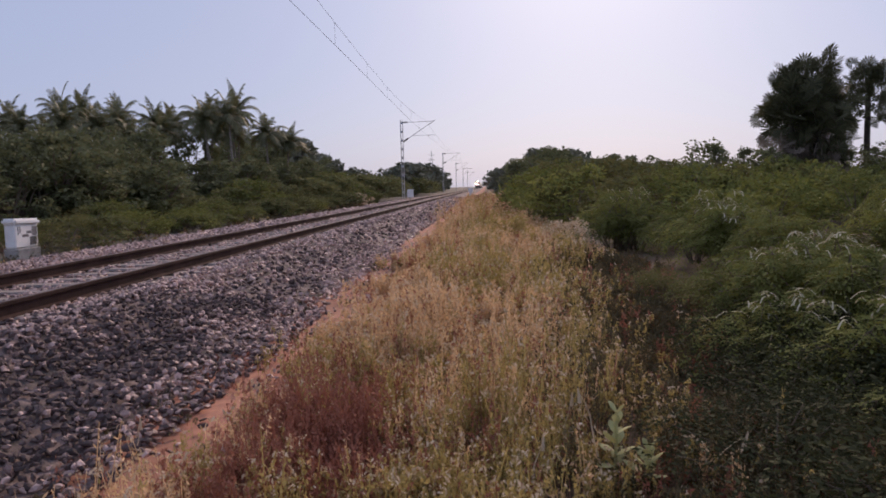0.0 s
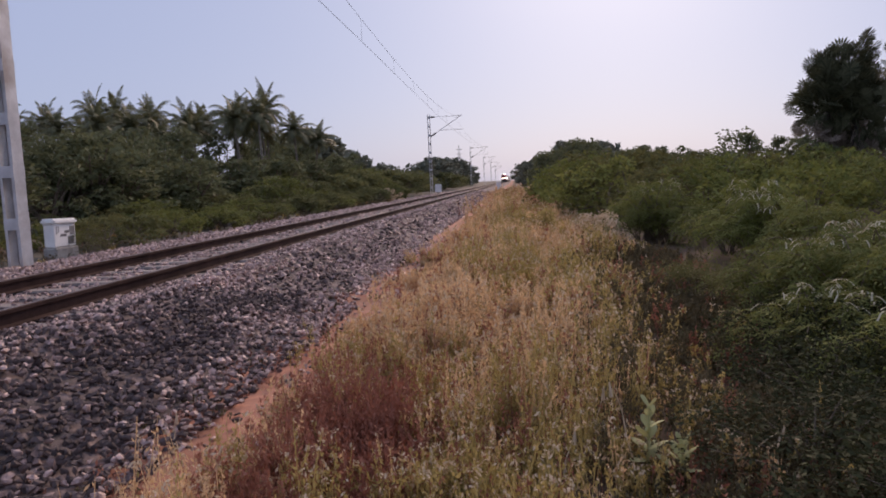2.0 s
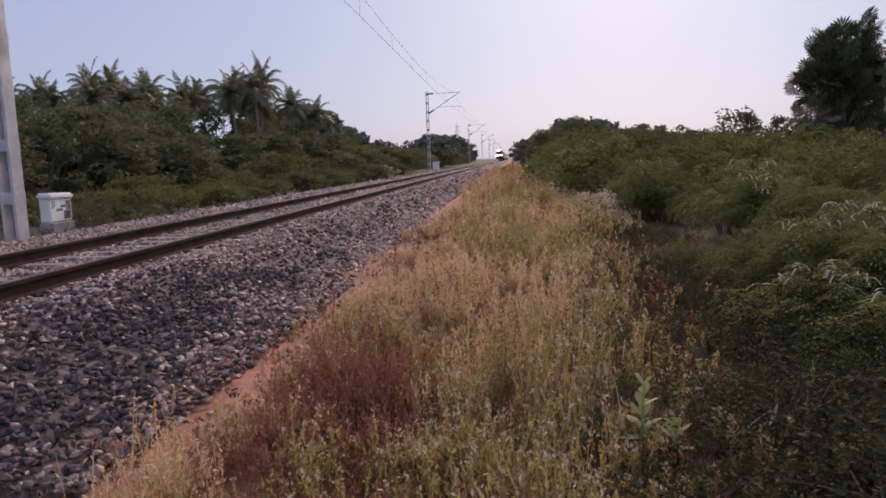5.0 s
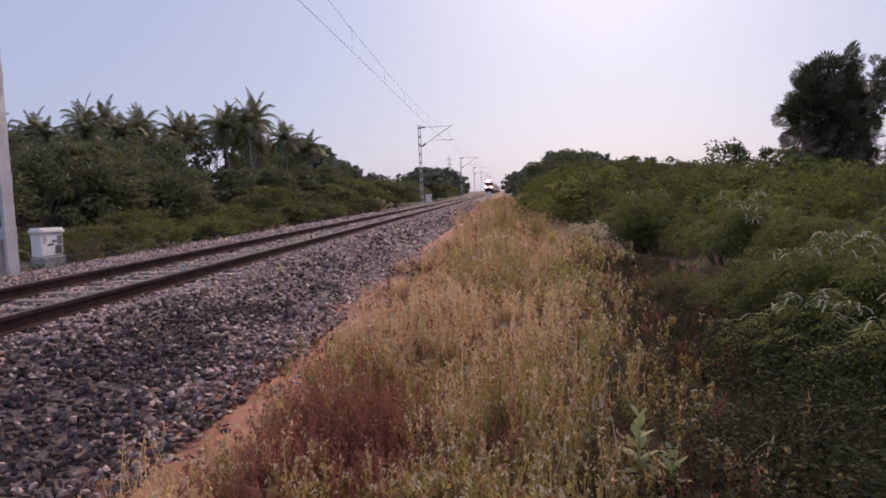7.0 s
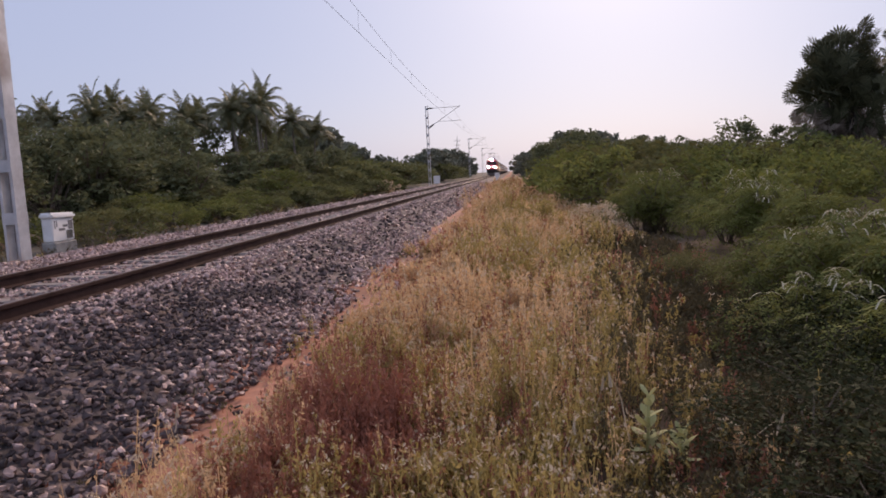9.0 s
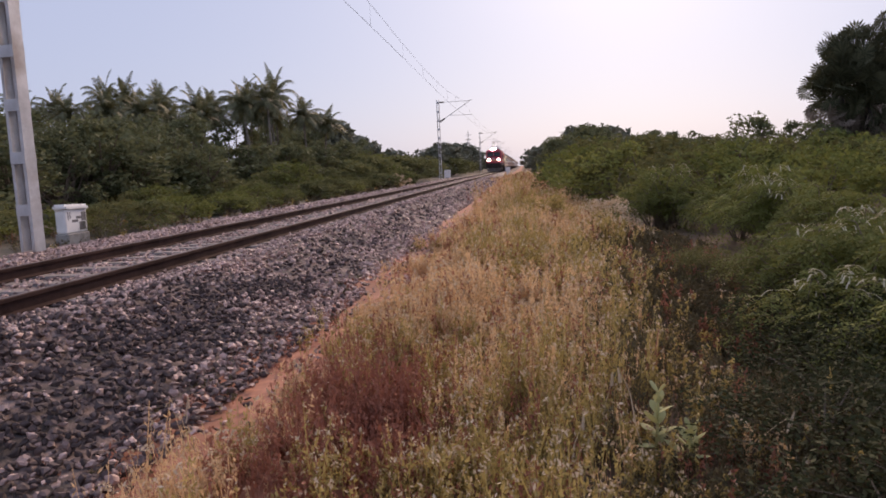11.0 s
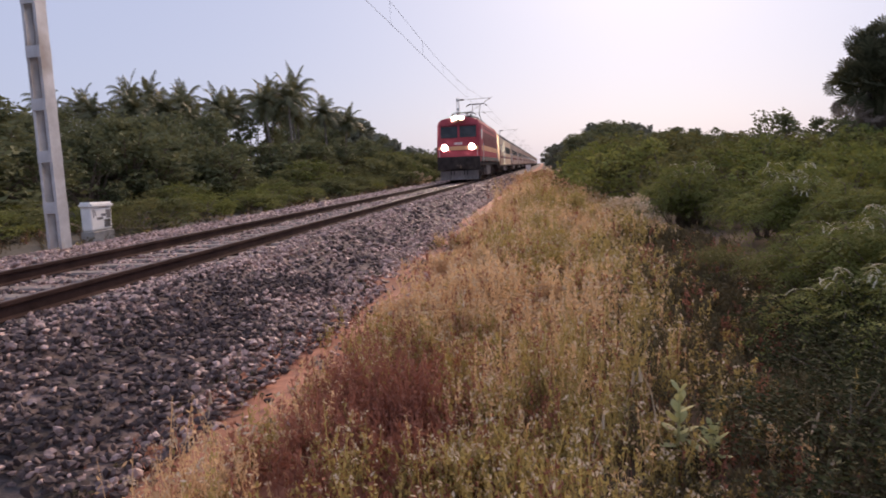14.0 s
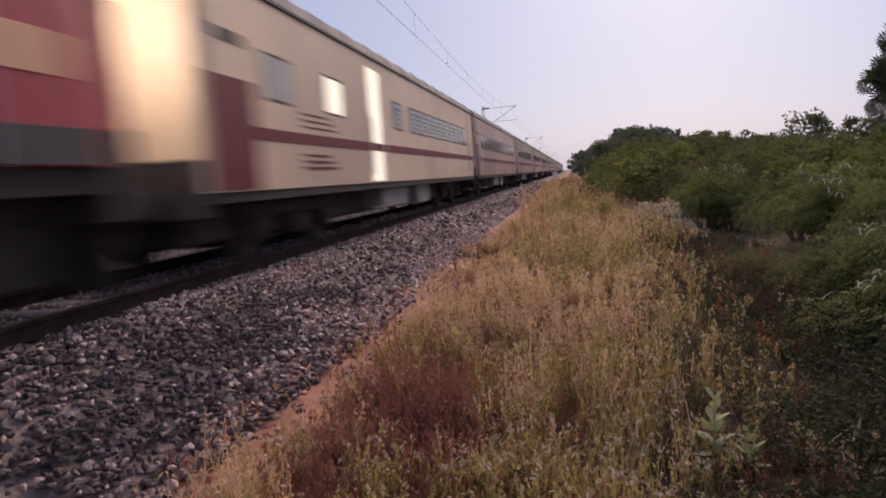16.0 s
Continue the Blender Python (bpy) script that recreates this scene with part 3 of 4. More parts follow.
    part("cattle_guard", box(-1.3, 1.3, L - 0.52, L - 0.44, 0.14, 0.82, 0.02), M["under"], root, "grimy dark rear cattle guard")
    part("coupler", box(-0.16, 0.16, 0.0, 0.6, 0.86, 1.12, 0.05), M["under"], root)
    for x in (-0.55, -0.35, 0.35, 0.55):
        part("brake_hose", rod((x, 0.5, 0.95), (x, 0.38, 0.45), 0.03), M["rubber"], root)
    cg = bmesh.new()
    box(-1.35, 1.35, 0.36, 0.44, 0.12, 0.22, 0.02, cg)
    box(-1.3, 1.3, 0.44, 0.5, 0.2, 0.75, 0.02, cg)
    guard = part("cattle_guard", cg, M["box"], root, "dusty grey cattle guard")
    bar = part("guard_bar", rod((0, 0.44, 0.75), (0, 0.38, 0.16), 0.03, seg=6), M["box"], guard)
    bar.matrix_basis = pose(-1.25, 0, 0)
    for i in range(1, 11):
        share(bar, -1.25 + 0.25 * i, 0, 0)
    # roof gear
    for y in (4.2, 14.6):
        up = y > 9
        pan = part("pantograph", box(-0.55, 0.55, y - 0.7, y + 0.7, 4.54, 4.62, 0.01), M["under"], root, "raised pantograph" if up else "lowered pantograph")
        for s in (-1, 1):
            for d in (-0.6, 0.6):
                part("insulator", rod((s * 0.5, y + d, 4.34), (s * 0.5, y + d, 4.58), 0.08), M["insulator"], pan)
        top = CONTACT - RAIL_TOP - 0.05 if up else 4.92
        bm = bmesh.new()
        knee = 4.65 + (top - 4.65) * 0.5
        for s in (-1, 1):
            rod((s * 0.45, y + 0.5, 4.62), (s * 0.3, y - (1.1 if up else 1.3), knee), 0.03, seg=6, bm=bm)
            rod((s * 0.3, y - (1.1 if up else 1.3), knee), (s * 0.35, y + 0.2, top - 0.08), 0.025, seg=6, bm=bm)
        part("arm", bm, M["under"], pan)
        hb = bmesh.new()
        for d in (-0.15, 0.15):
            rod((-0.65, y + 0.2 + d, top), (0.65, y + 0.2 + d, top), 0.03, seg=6, bm=hb)
            for s in (-1, 1):
                rod((s * 0.65, y + 0.2 + d, top), (s * 0.92, y + 0.2 + d, top - 0.18), 0.025, seg=6, bm=hb)
        part("collector_head", hb, M["under"], pan)
    for y0, y1, x, zt in ((6.2, 7.6, 0.5, 4.78), (8.4, 9.4, 0.7, 4.84), (9.8, 12.4, 0.9, 4.64), (16.6, 17.3, 0.6, 4.62)):
        part("roof_box", box(-x, x, y0, y1, 4.3, zt, 0.04), M["roof"], root)
    for y in (5.6, 8.0, 12.9, 13.4):
        part("roof_insulator", rod((0.4, y, 4.33), (0.4, y, 4.9), 0.09, 0.06), M["insulator"], root)
    part("bus_bar", rod((0.4, 4.8, 4.9), (0.4, 14.0, 4.9), 0.02, seg=6), M["steel"], root)
    # under the floor
    for s in (-1, 1):
        part("sole_bar", box(*sorted((s * 1.2, s * 1.42)), 0.75, L - 0.75, 1.08, 1.33, 0.01), M["under"], root)
    part("equipment_box", box(-1.3, 1.3, 7.6, 11.2, 0.32, 1.06, 0.04), M["box"], root, "dusty grey equipment box")
    for s in (-1, 1):
        fin = part("cooling_fin", box(*sorted((s * 1.29, s * 1.33)), 8.0, 10.8, -0.018, 0.018, 0.004), M["box"], root)
        fin.matrix_basis = pose(0, 0, 0.44)
        for i in range(1, 7):
            share(fin, 0, 0, 0.44 + 0.085 * i)
    part("underfloor_gear", box(-1.0, 1.0, 1.0, L - 1.0, 0.26, 1.34, 0.05), M["under"], root)
    bogie(root, 4.4, (-1.95, 0, 1.65), 0.545, WHEELS)
    bogie(root, 14.4, (-1.65, 0, 1.95), 0.545, WHEELS)
    return root, L


def coach(first=False):
    root = tagged(new("passenger_coach"), "cream passenger coach with maroon ends, stripe and lit doorway" if first else "faded beige passenger coach with barred windows and grey roof", "railway coach", group="coaches of the train")
    L, W = 22.3, 1.60
    lo = section(W, 3.66, 4.14, 1.02)
    slim = [(x * 0.96, z) for x, z in lo]
    part("body", loft([slim, lo, lo, slim], [0.0, 0.18, L - 0.18, L]), M["coach" if first else "coach_b"], root)
    part("roof", loft([[(x * 1.012, z) for x, z in roof_section(W, 3.69, 4.15)]] * 2, [0.05, L - 0.05]), M["roof"], root, "grey ribbed roof")
    rib = part("roof_rib", loft([[(x * 1.02, z + 0.012) for x, z in roof_section(W, 3.69, 4.16)]] * 2, [0, 0.05]), M["roof"], root)
    rib.matrix_basis = pose(0, 1.2, 0)
    for i in range(1, 14):
        share(rib, 0, 1.2 + 1.5 * i, 0)
    side_panel("stripe", root, M["maroon"], 1.4, L - 0.02, 1.69, 1.86, W + 0.015, "dark maroon stripe")
    side_panel("end_panel", root, M["maroon"], 0.16, 1.4, 1.04, 2.44, W + 0.012, "maroon end panel", t=0.010)
    side_panel("vent_louvre", root, M["skirt"], 0.45, 1.15, 2.86, 3.02, W + 0.012, "dark vent louvre", t=0.010)
    side_panel("gutter", root, M["skirt"], 0.1, L - 0.1, 3.64, 3.69, W + 0.02)
    for s in (-1, 1):
        o = lambda d: sorted((s * (W - 0.05), s * (W + d)))
        # doors
        for y in (7.2, L - 1.2) if first else (1.0, L - 1.0):
            fr = part("door", box(*o(0.022), y - 0.42, y + 0.42, 1.05, 3.42, 0.01), M["lit"] if first and y < 9 else M["coach" if first else "coach_b"], root, "open lit doorway" if first and y < 9 else "")
            for d in (-0.5, 0.5):
                part("grab_rail", rod((s * (W + 0.06), y + d, 1.2), (s * (W + 0.06), y + d, 2.4), 0.02, seg=6), M["white"], fr, "pale grab rail")
            part("door_step", box(*sorted((s * 1.2, s * 1.6)), y - 0.4, y + 0.4, 0.45, 0.5, 0.005), M["under"], root)
        ys_w = (2.2, 4.6, 9.2, 10.9, 11.9, 12.9, 13.9, 14.9, 15.9, 16.9, 17.9, 18.9, 19.9) if first else [2.3 + 1.36 * i for i in range(14)]
        for i, y in enumerate(ys_w):
            lit = first and i in (1,)
            win = part("window", box(*o(0.018), y - 0.46, y + 0.46, 2.22, 2.94, 0.02), M["skirt"], root)
            part("pane", box(*o(0.024), y - 0.40, y + 0.40, 2.28, 2.88, 0.01), M["lit"] if lit else M["pane"] if first and i == 0 else M["window"], win, "lit window" if lit else "pale frosted window" if first and i == 0 else "dark window with bars")
            if not lit and not (first and i == 0):
                bars = bmesh.new()
                for j in range(4):
                    box(*o(0.036), y - 0.4, y + 0.4, 2.38 + 0.12 * j, 2.395 + 0.12 * j, 0, bars)
                part("window_bars", bars, M["box"], win)
        if first:
            for j in range(6):
                part("painted_mark", box(*o(0.02), 3.0, 4.6 - 0.2 * (j % 3), 1.30 + 0.10 * j + (0.34 if j > 2 else 0), 1.34 + 0.10 * j + (0.34 if j > 2 else 0)), M["maroon"], root, "maroon painted lettering bar")
        part("sole_bar", box(*sorted((s * 1.35, s * 1.58)), 0.1, L - 0.1, 0.88, 1.04, 0.01), M["under"], root)
        for y0, y1, zz in ((8.0, 10.4, 0.42), (11.6, 13.2, 0.36)):
            part("battery_box", box(*sorted((s * 0.7, s * 1.45)), y0, y1, zz, 0.9, 0.03), M["box"], root, "dusty grey battery box")
    for y, e in ((0, -1), (L, 1)):
        part("vestibule", box(-0.65, 0.65, *sorted((y - e * 0.05, y + e * 0.45)), 1.0, 3.3, 0.06), M["rubber"], root, "black rubber gangway")
        part("headstock", box(-1.55, 1.55, *sorted((y - e * 0.1, y + e * 0.06)), 0.72, 1.42, 0.02), M["under"], root)
        for s in (-1, 1):
            part("buffer", rod((s * 0.98, y, 0.98), (s * 0.98, y + e * 0.42, 0.98), 0.12, 0.2, 10), M["under"], root)
    part("underfloor_gear", box(-0.95, 0.95, 0.5, L - 0.5, 0.36, 1.02, 0.05), M["under"], root)
    bogie(root, 3.6, (-1.45, 1.45), 0.457, WHEELS if first else [])
    bogie(root, L - 3.6, (-1.45, 1.45), 0.457, WHEELS if first else [])
    return root, L


SPEED = 29.2


def front_at(t):
    return 16.9 - SPEED * (t - 15.0)


TRAIN = []


def train():
    loco, L = locomotive()
    TRAIN.append((loco, 0.0))
    off = L + 0.75
    c1, Lc = coach(True)
    TRAIN.append((c1, off))
    off += Lc + 0.9
    c2, Lc = coach(False)
    TRAIN.append((c2, off))
    for i in range(14):
        off += Lc + 0.9
        TRAIN.append((copy_thing(c2, pose(TRACK, off, RAIL_TOP)), off))


# ---------------------------------------------------------------- plants
def rot_z(p, a):
    c, s = np.cos(a), np.sin(a)
    return np.stack([p[..., 0] * c - p[..., 1] * s, p[..., 0] * s + p[..., 1] * c, p[..., 2]], -1)


def leaf_quads(centres, size, g, droop=0.2, aspect=0.45):
    """One pointed leaf (a folded quad) at each centre, turned at random."""
    n = len(centres)
    d = g.normal(size=(n, 3)) * np.array([1, 1, 0.6]) + np.array([0, 0, -droop])
    d /= np.linalg.norm(d, axis=1, keepdims=True)
    e = np.cross(d, g.normal(size=(n, 3)))
    e /= np.linalg.norm(e, axis=1, keepdims=True)
    s = size * g.uniform(0.6, 1.4, (n, 1))
    a, b, c = centres - d * s * 0.5, centres + d * s * 0.5, e * s * aspect * 0.5
    v = np.stack([a, centres + c, b, centres - c], 1).reshape(-1, 3)
    return v, np.arange(4 * n).reshape(-1, 4)


def crown_points(n, rx, ry, h, g, clumps, z0=0.25, flat=0.6):
    """Leaf places in uneven clumps over a dome."""
    a = g.uniform(0, 6.283, clumps)
    u = g.uniform(0, 1, clumps) ** flat
    zz = g.uniform(0.0, 1.0, clumps)
    rr = np.sqrt(np.clip(1 - (zz * 0.95) ** 2, 0.05, 1)) * (0.35 + 0.65 * u)
    c = np.stack([rx * rr * np.cos(a), ry * rr * np.sin(a), h * (z0 + (0.93 - z0) * zz)], -1)
    r = g.uniform(0.12, 0.30, clumps) * min(rx, ry, h) * 1.1
    i = g.integers(0, clumps, n)
    d = g.normal(size=(n, 3))
    d /= np.linalg.norm(d, axis=1, keepdims=True)
    p = c[i] + d * (r[i] * g.uniform(0.35, 1.0, n) ** 0.5)[:, None] * np.array([1.25, 1.25, 0.8])
    p[:, 2] = np.maximum(p[:, 2], 0.02)
    return p, c


def bush_proto(name, label, rx, ry, h, leaves, size, leaf_mat, seed, clumps=26, trunk=0.05, z0=0.12, category="bush", droop=0.2):
    g = np.random.default_rng(seed)
    root = tagged(new(name), label, category)
    p, c = crown_points(leaves, rx, ry, h, g, clumps, z0)
    v, f = leaf_quads(p, size, g, droop)
    ob = new("crown", mesh_of("crown", v, f, [leaf_mat]))
    ob.parent = root
    bm = bmesh.new()
    fork = Vector((0, 0, h * z0 * 0.9))
    rod((0, 0, -0.3), fork, trunk * 1.5, trunk, 7, bm)
    for k in range(0, clumps, 2):
        q = Vector(c[k])
        mid = fork.lerp(q, 0.5) + Vector((0, 0, 0.08 * h))
        rod(fork, mid, trunk * 0.7, trunk * 0.45, 5, bm)
        rod(mid, q, trunk * 0.45, trunk * 0.15, 5, bm)
    part("trunk", bm, M["bark"], root)
    return root


def arching_bush(name, label, r, h, branches, leaf_mat, seed, pods=0, leaf=0.17):
    """A thorny bush of long arching branches that droop at their ends, hung with feathery leaves."""
    g = np.random.default_rng(seed)
    root = tagged(new(name), label, "bush")
    B, K = branches, 11
    az = g.uniform(0, math.tau, B)
    reach = r * g.uniform(0.12, 1.0, B) ** 0.7
    top = h * g.uniform(0.62, 1.0, B) * (1 - 0.42 * (reach / r) ** 2)
    out = np.stack([np.cos(az), np.sin(az), 0 * az], -1)
    peak = g.uniform(0.62, 0.85, B)
    def at(t):
        z = top * (1 - (1 - t / peak) ** 2 * np.where(t > peak, 2.2, 1.0))
        bend = 0.10 * np.sin(5 * t + az * 3)
        return out * (reach * t)[:, None] + np.stack([-out[:, 1] * bend, out[:, 0] * bend, np.maximum(z, 0.03)], -1)
    base, way = [], []
    for k in range(K):
        t = np.full(B, 0.30 + 0.70 * k / (K - 1))
        p, q = at(t), at(np.minimum(t + 0.02, 1.02))
        d = q - p
        d /= np.maximum(np.linalg.norm(d, axis=1, keepdims=True), 1e-6)
        side = np.cross(d, np.array([0, 0, 1.0]))
        side /= np.maximum(np.linalg.norm(side, axis=1, keepdims=True), 1e-6)
        for s in (-1, 1):
            w = side * s * 0.75 + d * 0.55 + g.normal(0, 0.28, (B, 3))
            base.append(p + g.normal(0, 0.025, (B, 3)))
            way.append(w / np.linalg.norm(w, axis=1, keepdims=True))
    base, way = np.concatenate(base), np.concatenate(way)
    m = len(base)
    across = np.cross(way, np.array([0, 0, 1.0]) + g.normal(0, 0.35, (m, 3)))
    across /= np.maximum(np.linalg.norm(across, axis=1, keepdims=True), 1e-6)
    L = leaf * g.uniform(0.6, 1.35, (m, 1))
    quads = []
    for i in range(6):
        t = (i + 0.6) / 6
        o = base + way * L * t + np.array([0, 0, -0.45]) * L * t * t
        s = 1 if i % 2 else -1
        tip = o + across * s * L * 0.40 * (1 - 0.35 * t) + way * L * 0.22 + np.array([0, 0, -0.12]) * L
        mid, w = (o + tip) / 2, way * L * 0.10
        quads.append(np.stack([o, mid + w, tip, mid - w], 1))
    v = np.concatenate(quads).reshape(-1, 3)
    ob = new("foliage", mesh_of("foliage", v, np.arange(len(v)).reshape(-1, 4), [leaf_mat]))
    ob.parent = root
    if pods:
        q = base[np.argsort(-base[:, 2] - g.uniform(0, 0.5 * h, m))[:pods]]
        V = []
        for p in q:
            a0, n = g.uniform(0, math.tau), 4
            d, e = np.array([math.cos(a0), math.sin(a0), 0.5]), np.array([-math.sin(a0), math.cos(a0), 0]) * 0.010
            c = p + np.array([0, 0, 0.02])
            for k in range(n):
                f = c + d * 0.055
                V += [c - e, c + e, f + e, f - e]
                c, d = f, d + np.array([0, 0, -0.55])
        o = new("pod_cluster", mesh_of("pod_cluster", np.array(V), np.arange(len(V)).reshape(-1, 4), [M["pod"]]))
        o.parent = root
        tagged(o, "pale curved drooping seed pods", kind="stuff")
    bm = bmesh.new()
    for k in range(0, B, 3):
        pts = [Vector(at(np.full(B, t))[k]) for t in (0.0, 0.3, 0.6, 0.9)]
        pts[0].z = -0.2
        for i in range(3):
            rod(pts[i], pts[i + 1], 0.014 - 0.003 * i, 0.011 - 0.003 * i, 5, bm)
    part("trunk", bm, M["bark"], root)
    return root


def put(proto, x, y, s=1.0, sz=None, rz=None, z=None):
    m = pose(x, y, float(height(np.float64(x), np.float64(y))) if z is None else z, 0, 0, random.uniform(0, 360) if rz is None else rz)
    m = m @ Matrix.Diagonal((s, s, sz or s, 1))
    if proto.get("placed"):
        return copy_thing(proto, m @ Matrix.Diagonal((*(1 / k for k in proto.scale), 1)))
    proto["placed"] = 1
    proto.matrix_basis = m
    return proto


def coconut(seed, h):
    g = np.random.default_rng(seed)
    root = tagged(new("coconut_palm"), "tall coconut palm with drooping dark green fronds", "palm tree", group="coconut palms")
    bm = bmesh.new()
    pts = [Vector((0.5 * math.sin(2.2 * u + seed) * u, 0.4 * u * u, h * u - 0.3)) for u in np.linspace(0, 1, 7)]
    for i, (a, b) in enumerate(zip(pts, pts[1:])):
        rod(a, b, 0.15 - 0.011 * i, 0.139 - 0.011 * i, 8, bm)
    part("trunk", bm, M["palm_bark"], root)
    top = pts[-1]
    V, Fq = [], []
    for k in range(24):
        az, el = k * 2.4 + g.uniform(-0.3, 0.3), 1.45 - 1.9 * (k / 24) + g.uniform(-0.1, 0.1)
        Lf = g.uniform(2.1, 2.9)
        p = np.array(top)
        d = np.array([math.cos(az) * math.cos(el), math.sin(az) * math.cos(el), math.sin(el)])
        side = np.array([-math.sin(az), math.cos(az), 0])
        n = 15
        for i in range(n):
            q = p + d * Lf / n
            d = d + np.array([0, 0, -0.085 - 0.10 * i / n])
            d /= np.linalg.norm(d)
            w = 0.62 * math.sin(math.pi * min(1, (i + 2) / (n + 1))) ** 0.6
            for s in (-1, 1):
                for sub in (0.0, 0.5):
                    r0 = p + (q - p) * sub
                    tip = r0 + side * s * w * g.uniform(0.7, 1) + d * 0.28 + np.array([0, 0, -0.35 * w - g.uniform(0, 0.15)])
                    V += [r0, r0 + d * 0.065, tip, r0 + (tip - r0) * 0.5 - d * 0.045]
            V += [p + side * 0.02, q + side * 0.015, q - side * 0.015, p - side * 0.02]
            p = q
    f = np.arange(len(V)).reshape(-1, 4)
    ob = new("crown", mesh_of("crown", np.array(V), f, [M["frond"]]))
    ob.parent = root
    return root


def palmyra(seed, h, crown, skirt):
    """A fan palm: stiff round leaves and, where it has one, a hanging skirt of dead ones."""
    g = np.random.default_rng(seed)
    root = tagged(new("fan_palm"), "fan palm with round dark crown" + (" and skirt of dead leaves" if skirt else " on a bare dark trunk"), "palm tree", group="fan palms")
    part("trunk", rod((0, 0, -0.3), (0, 0, h), 0.20, 0.14, 10), M["dark_bark"], root)
    def fans(n, lo, hi, r, mat, name, base):
        V = []
        for k in range(n):
            az, el = k * 2.4 + g.uniform(-0.4, 0.4), g.uniform(lo, hi)
            d = np.array([math.cos(az) * math.cos(el), math.sin(az) * math.cos(el), math.sin(el)])
            side = np.array([-math.sin(az), math.cos(az), 0])
            up = np.cross(d, side)
            o = np.array([0, 0, base(g)])
            hub = o + d * r * g.uniform(0.5, 0.92)
            V += [o + side * 0.03, hub + side * 0.02, hub - side * 0.02, o - side * 0.03]
            m = 17
            fold, twist = g.uniform(-0.25, 0.25), g.uniform(-1.6, 1.6)
            s2 = side * math.cos(twist) + up * math.sin(twist)
            u2 = np.cross(d, s2)
            R0 = r * g.uniform(0.24, 0.36)
            for i in range(m):
                t = -2.3 + 4.6 * i / (m - 1)
                e = d * math.cos(t) + s2 * math.sin(t) + u2 * (fold * abs(math.sin(t)) + g.uniform(-0.06, 0.06))
                w = np.cross(e, u2)
                w /= max(1e-6, np.linalg.norm(w))
                R = R0 * g.uniform(0.9, 1.08)
                V += [hub, hub + e * R * 0.70 + w * 0.085 * R, hub + e * R, hub + e * R * 0.70 - w * 0.085 * R]
        ob = new(name, mesh_of(name, np.array(V), np.arange(len(V)).reshape(-1, 4), [mat]))
        ob.parent = root
    fans(76, -0.9, 1.5, crown, M["fan"], "crown", lambda q: h + q.uniform(-0.8, 0.5))
    if skirt:
        fans(46, -1.4, -0.3, crown * 0.95, M["dry_frond"], "leaf_skirt", lambda q: h - q.uniform(0.3, skirt))
    return root


SKY_RIGHT = ([0.0, 0.017, 0.05, 0.07, 0.10, 0.13, 0.155, 0.185, 0.23, 0.27, 0.345, 0.40, 0.55, 0.8], [0.014, 0.026, 0.037, 0.054, 0.056, 0.046, 0.036, 0.043, 0.035, 0.026, 0.034, 0.034, 0.026, 0.024])
SKY_LEFT = ([0.03, 0.05, 0.075, 0.105, 0.14, 0.18, 0.22, 0.25, 0.30, 0.35, 0.40, 0.50, 0.60, 0.70, 0.80, 0.92, 1.2], [0.015, 0.021, 0.029, 0.034, 0.028, 0.026, 0.040, 0.062, 0.080, 0.102, 0.114, 0.116, 0.118, 0.124, 0.15, 0.18, 0.19])


def lie(x, y):
    """How high a plant reaches there: the wood's top line falls and rises along the line."""
    a = np.interp(x / y, *SKY_RIGHT) if x > 0 else np.interp(-x / y, *SKY_LEFT)
    return 1.62 + a * y


def herb(seed, h):
    """A young milkweed: a stem with pairs of broad grey-green leaves."""
    g = np.random.default_rng(seed)
    root = tagged(new("milkweed"), "young milkweed with broad pale grey-green leaves", "plant")
    part("stem", rod((0, 0, -0.1), (0.03, 0, h), 0.012, 0.006, 7), M["grey_leaf"], root)
    for k in range(6):
        t = 0.25 + 0.75 * k / 5
        for s in (0, 1):
            az = k * 1.57 + s * math.pi + g.uniform(-0.5, 0.5)
            el = 0.55 + 0.95 * (t - 0.25) + g.uniform(-0.15, 0.15)
            L = 0.16 * (1.2 - 0.5 * t) * g.uniform(0.8, 1.1)
            d = Vector((math.cos(az) * math.cos(el), math.sin(az) * math.cos(el), math.sin(el)))
            side = Vector((-math.sin(az), math.cos(az), 0))
            up = d.cross(side)
            bm = bmesh.new()
            rows = []
            for i in range(6):
                u = i / 5
                c = Vector((0.03 * t, 0, h * t)) + d * L * u + Vector((0, 0, -0.04)) * u * u
                w = L * 0.23 * math.sin(math.pi * min(0.97, u * 0.92 + 0.08)) ** 0.7
                rows.append([bm.verts.new(c - side * w - up * w * 0.3), bm.verts.new(c), bm.verts.new(c + side * w - up * w * 0.3)])
            for p, q in zip(rows, rows[1:]):
                for i in (0, 1):
                    bm.faces.new((p[i], p[i + 1], q[i + 1], q[i]))
            part("leaf", bm, M["grey_leaf"], root, smooth=True)
    return root


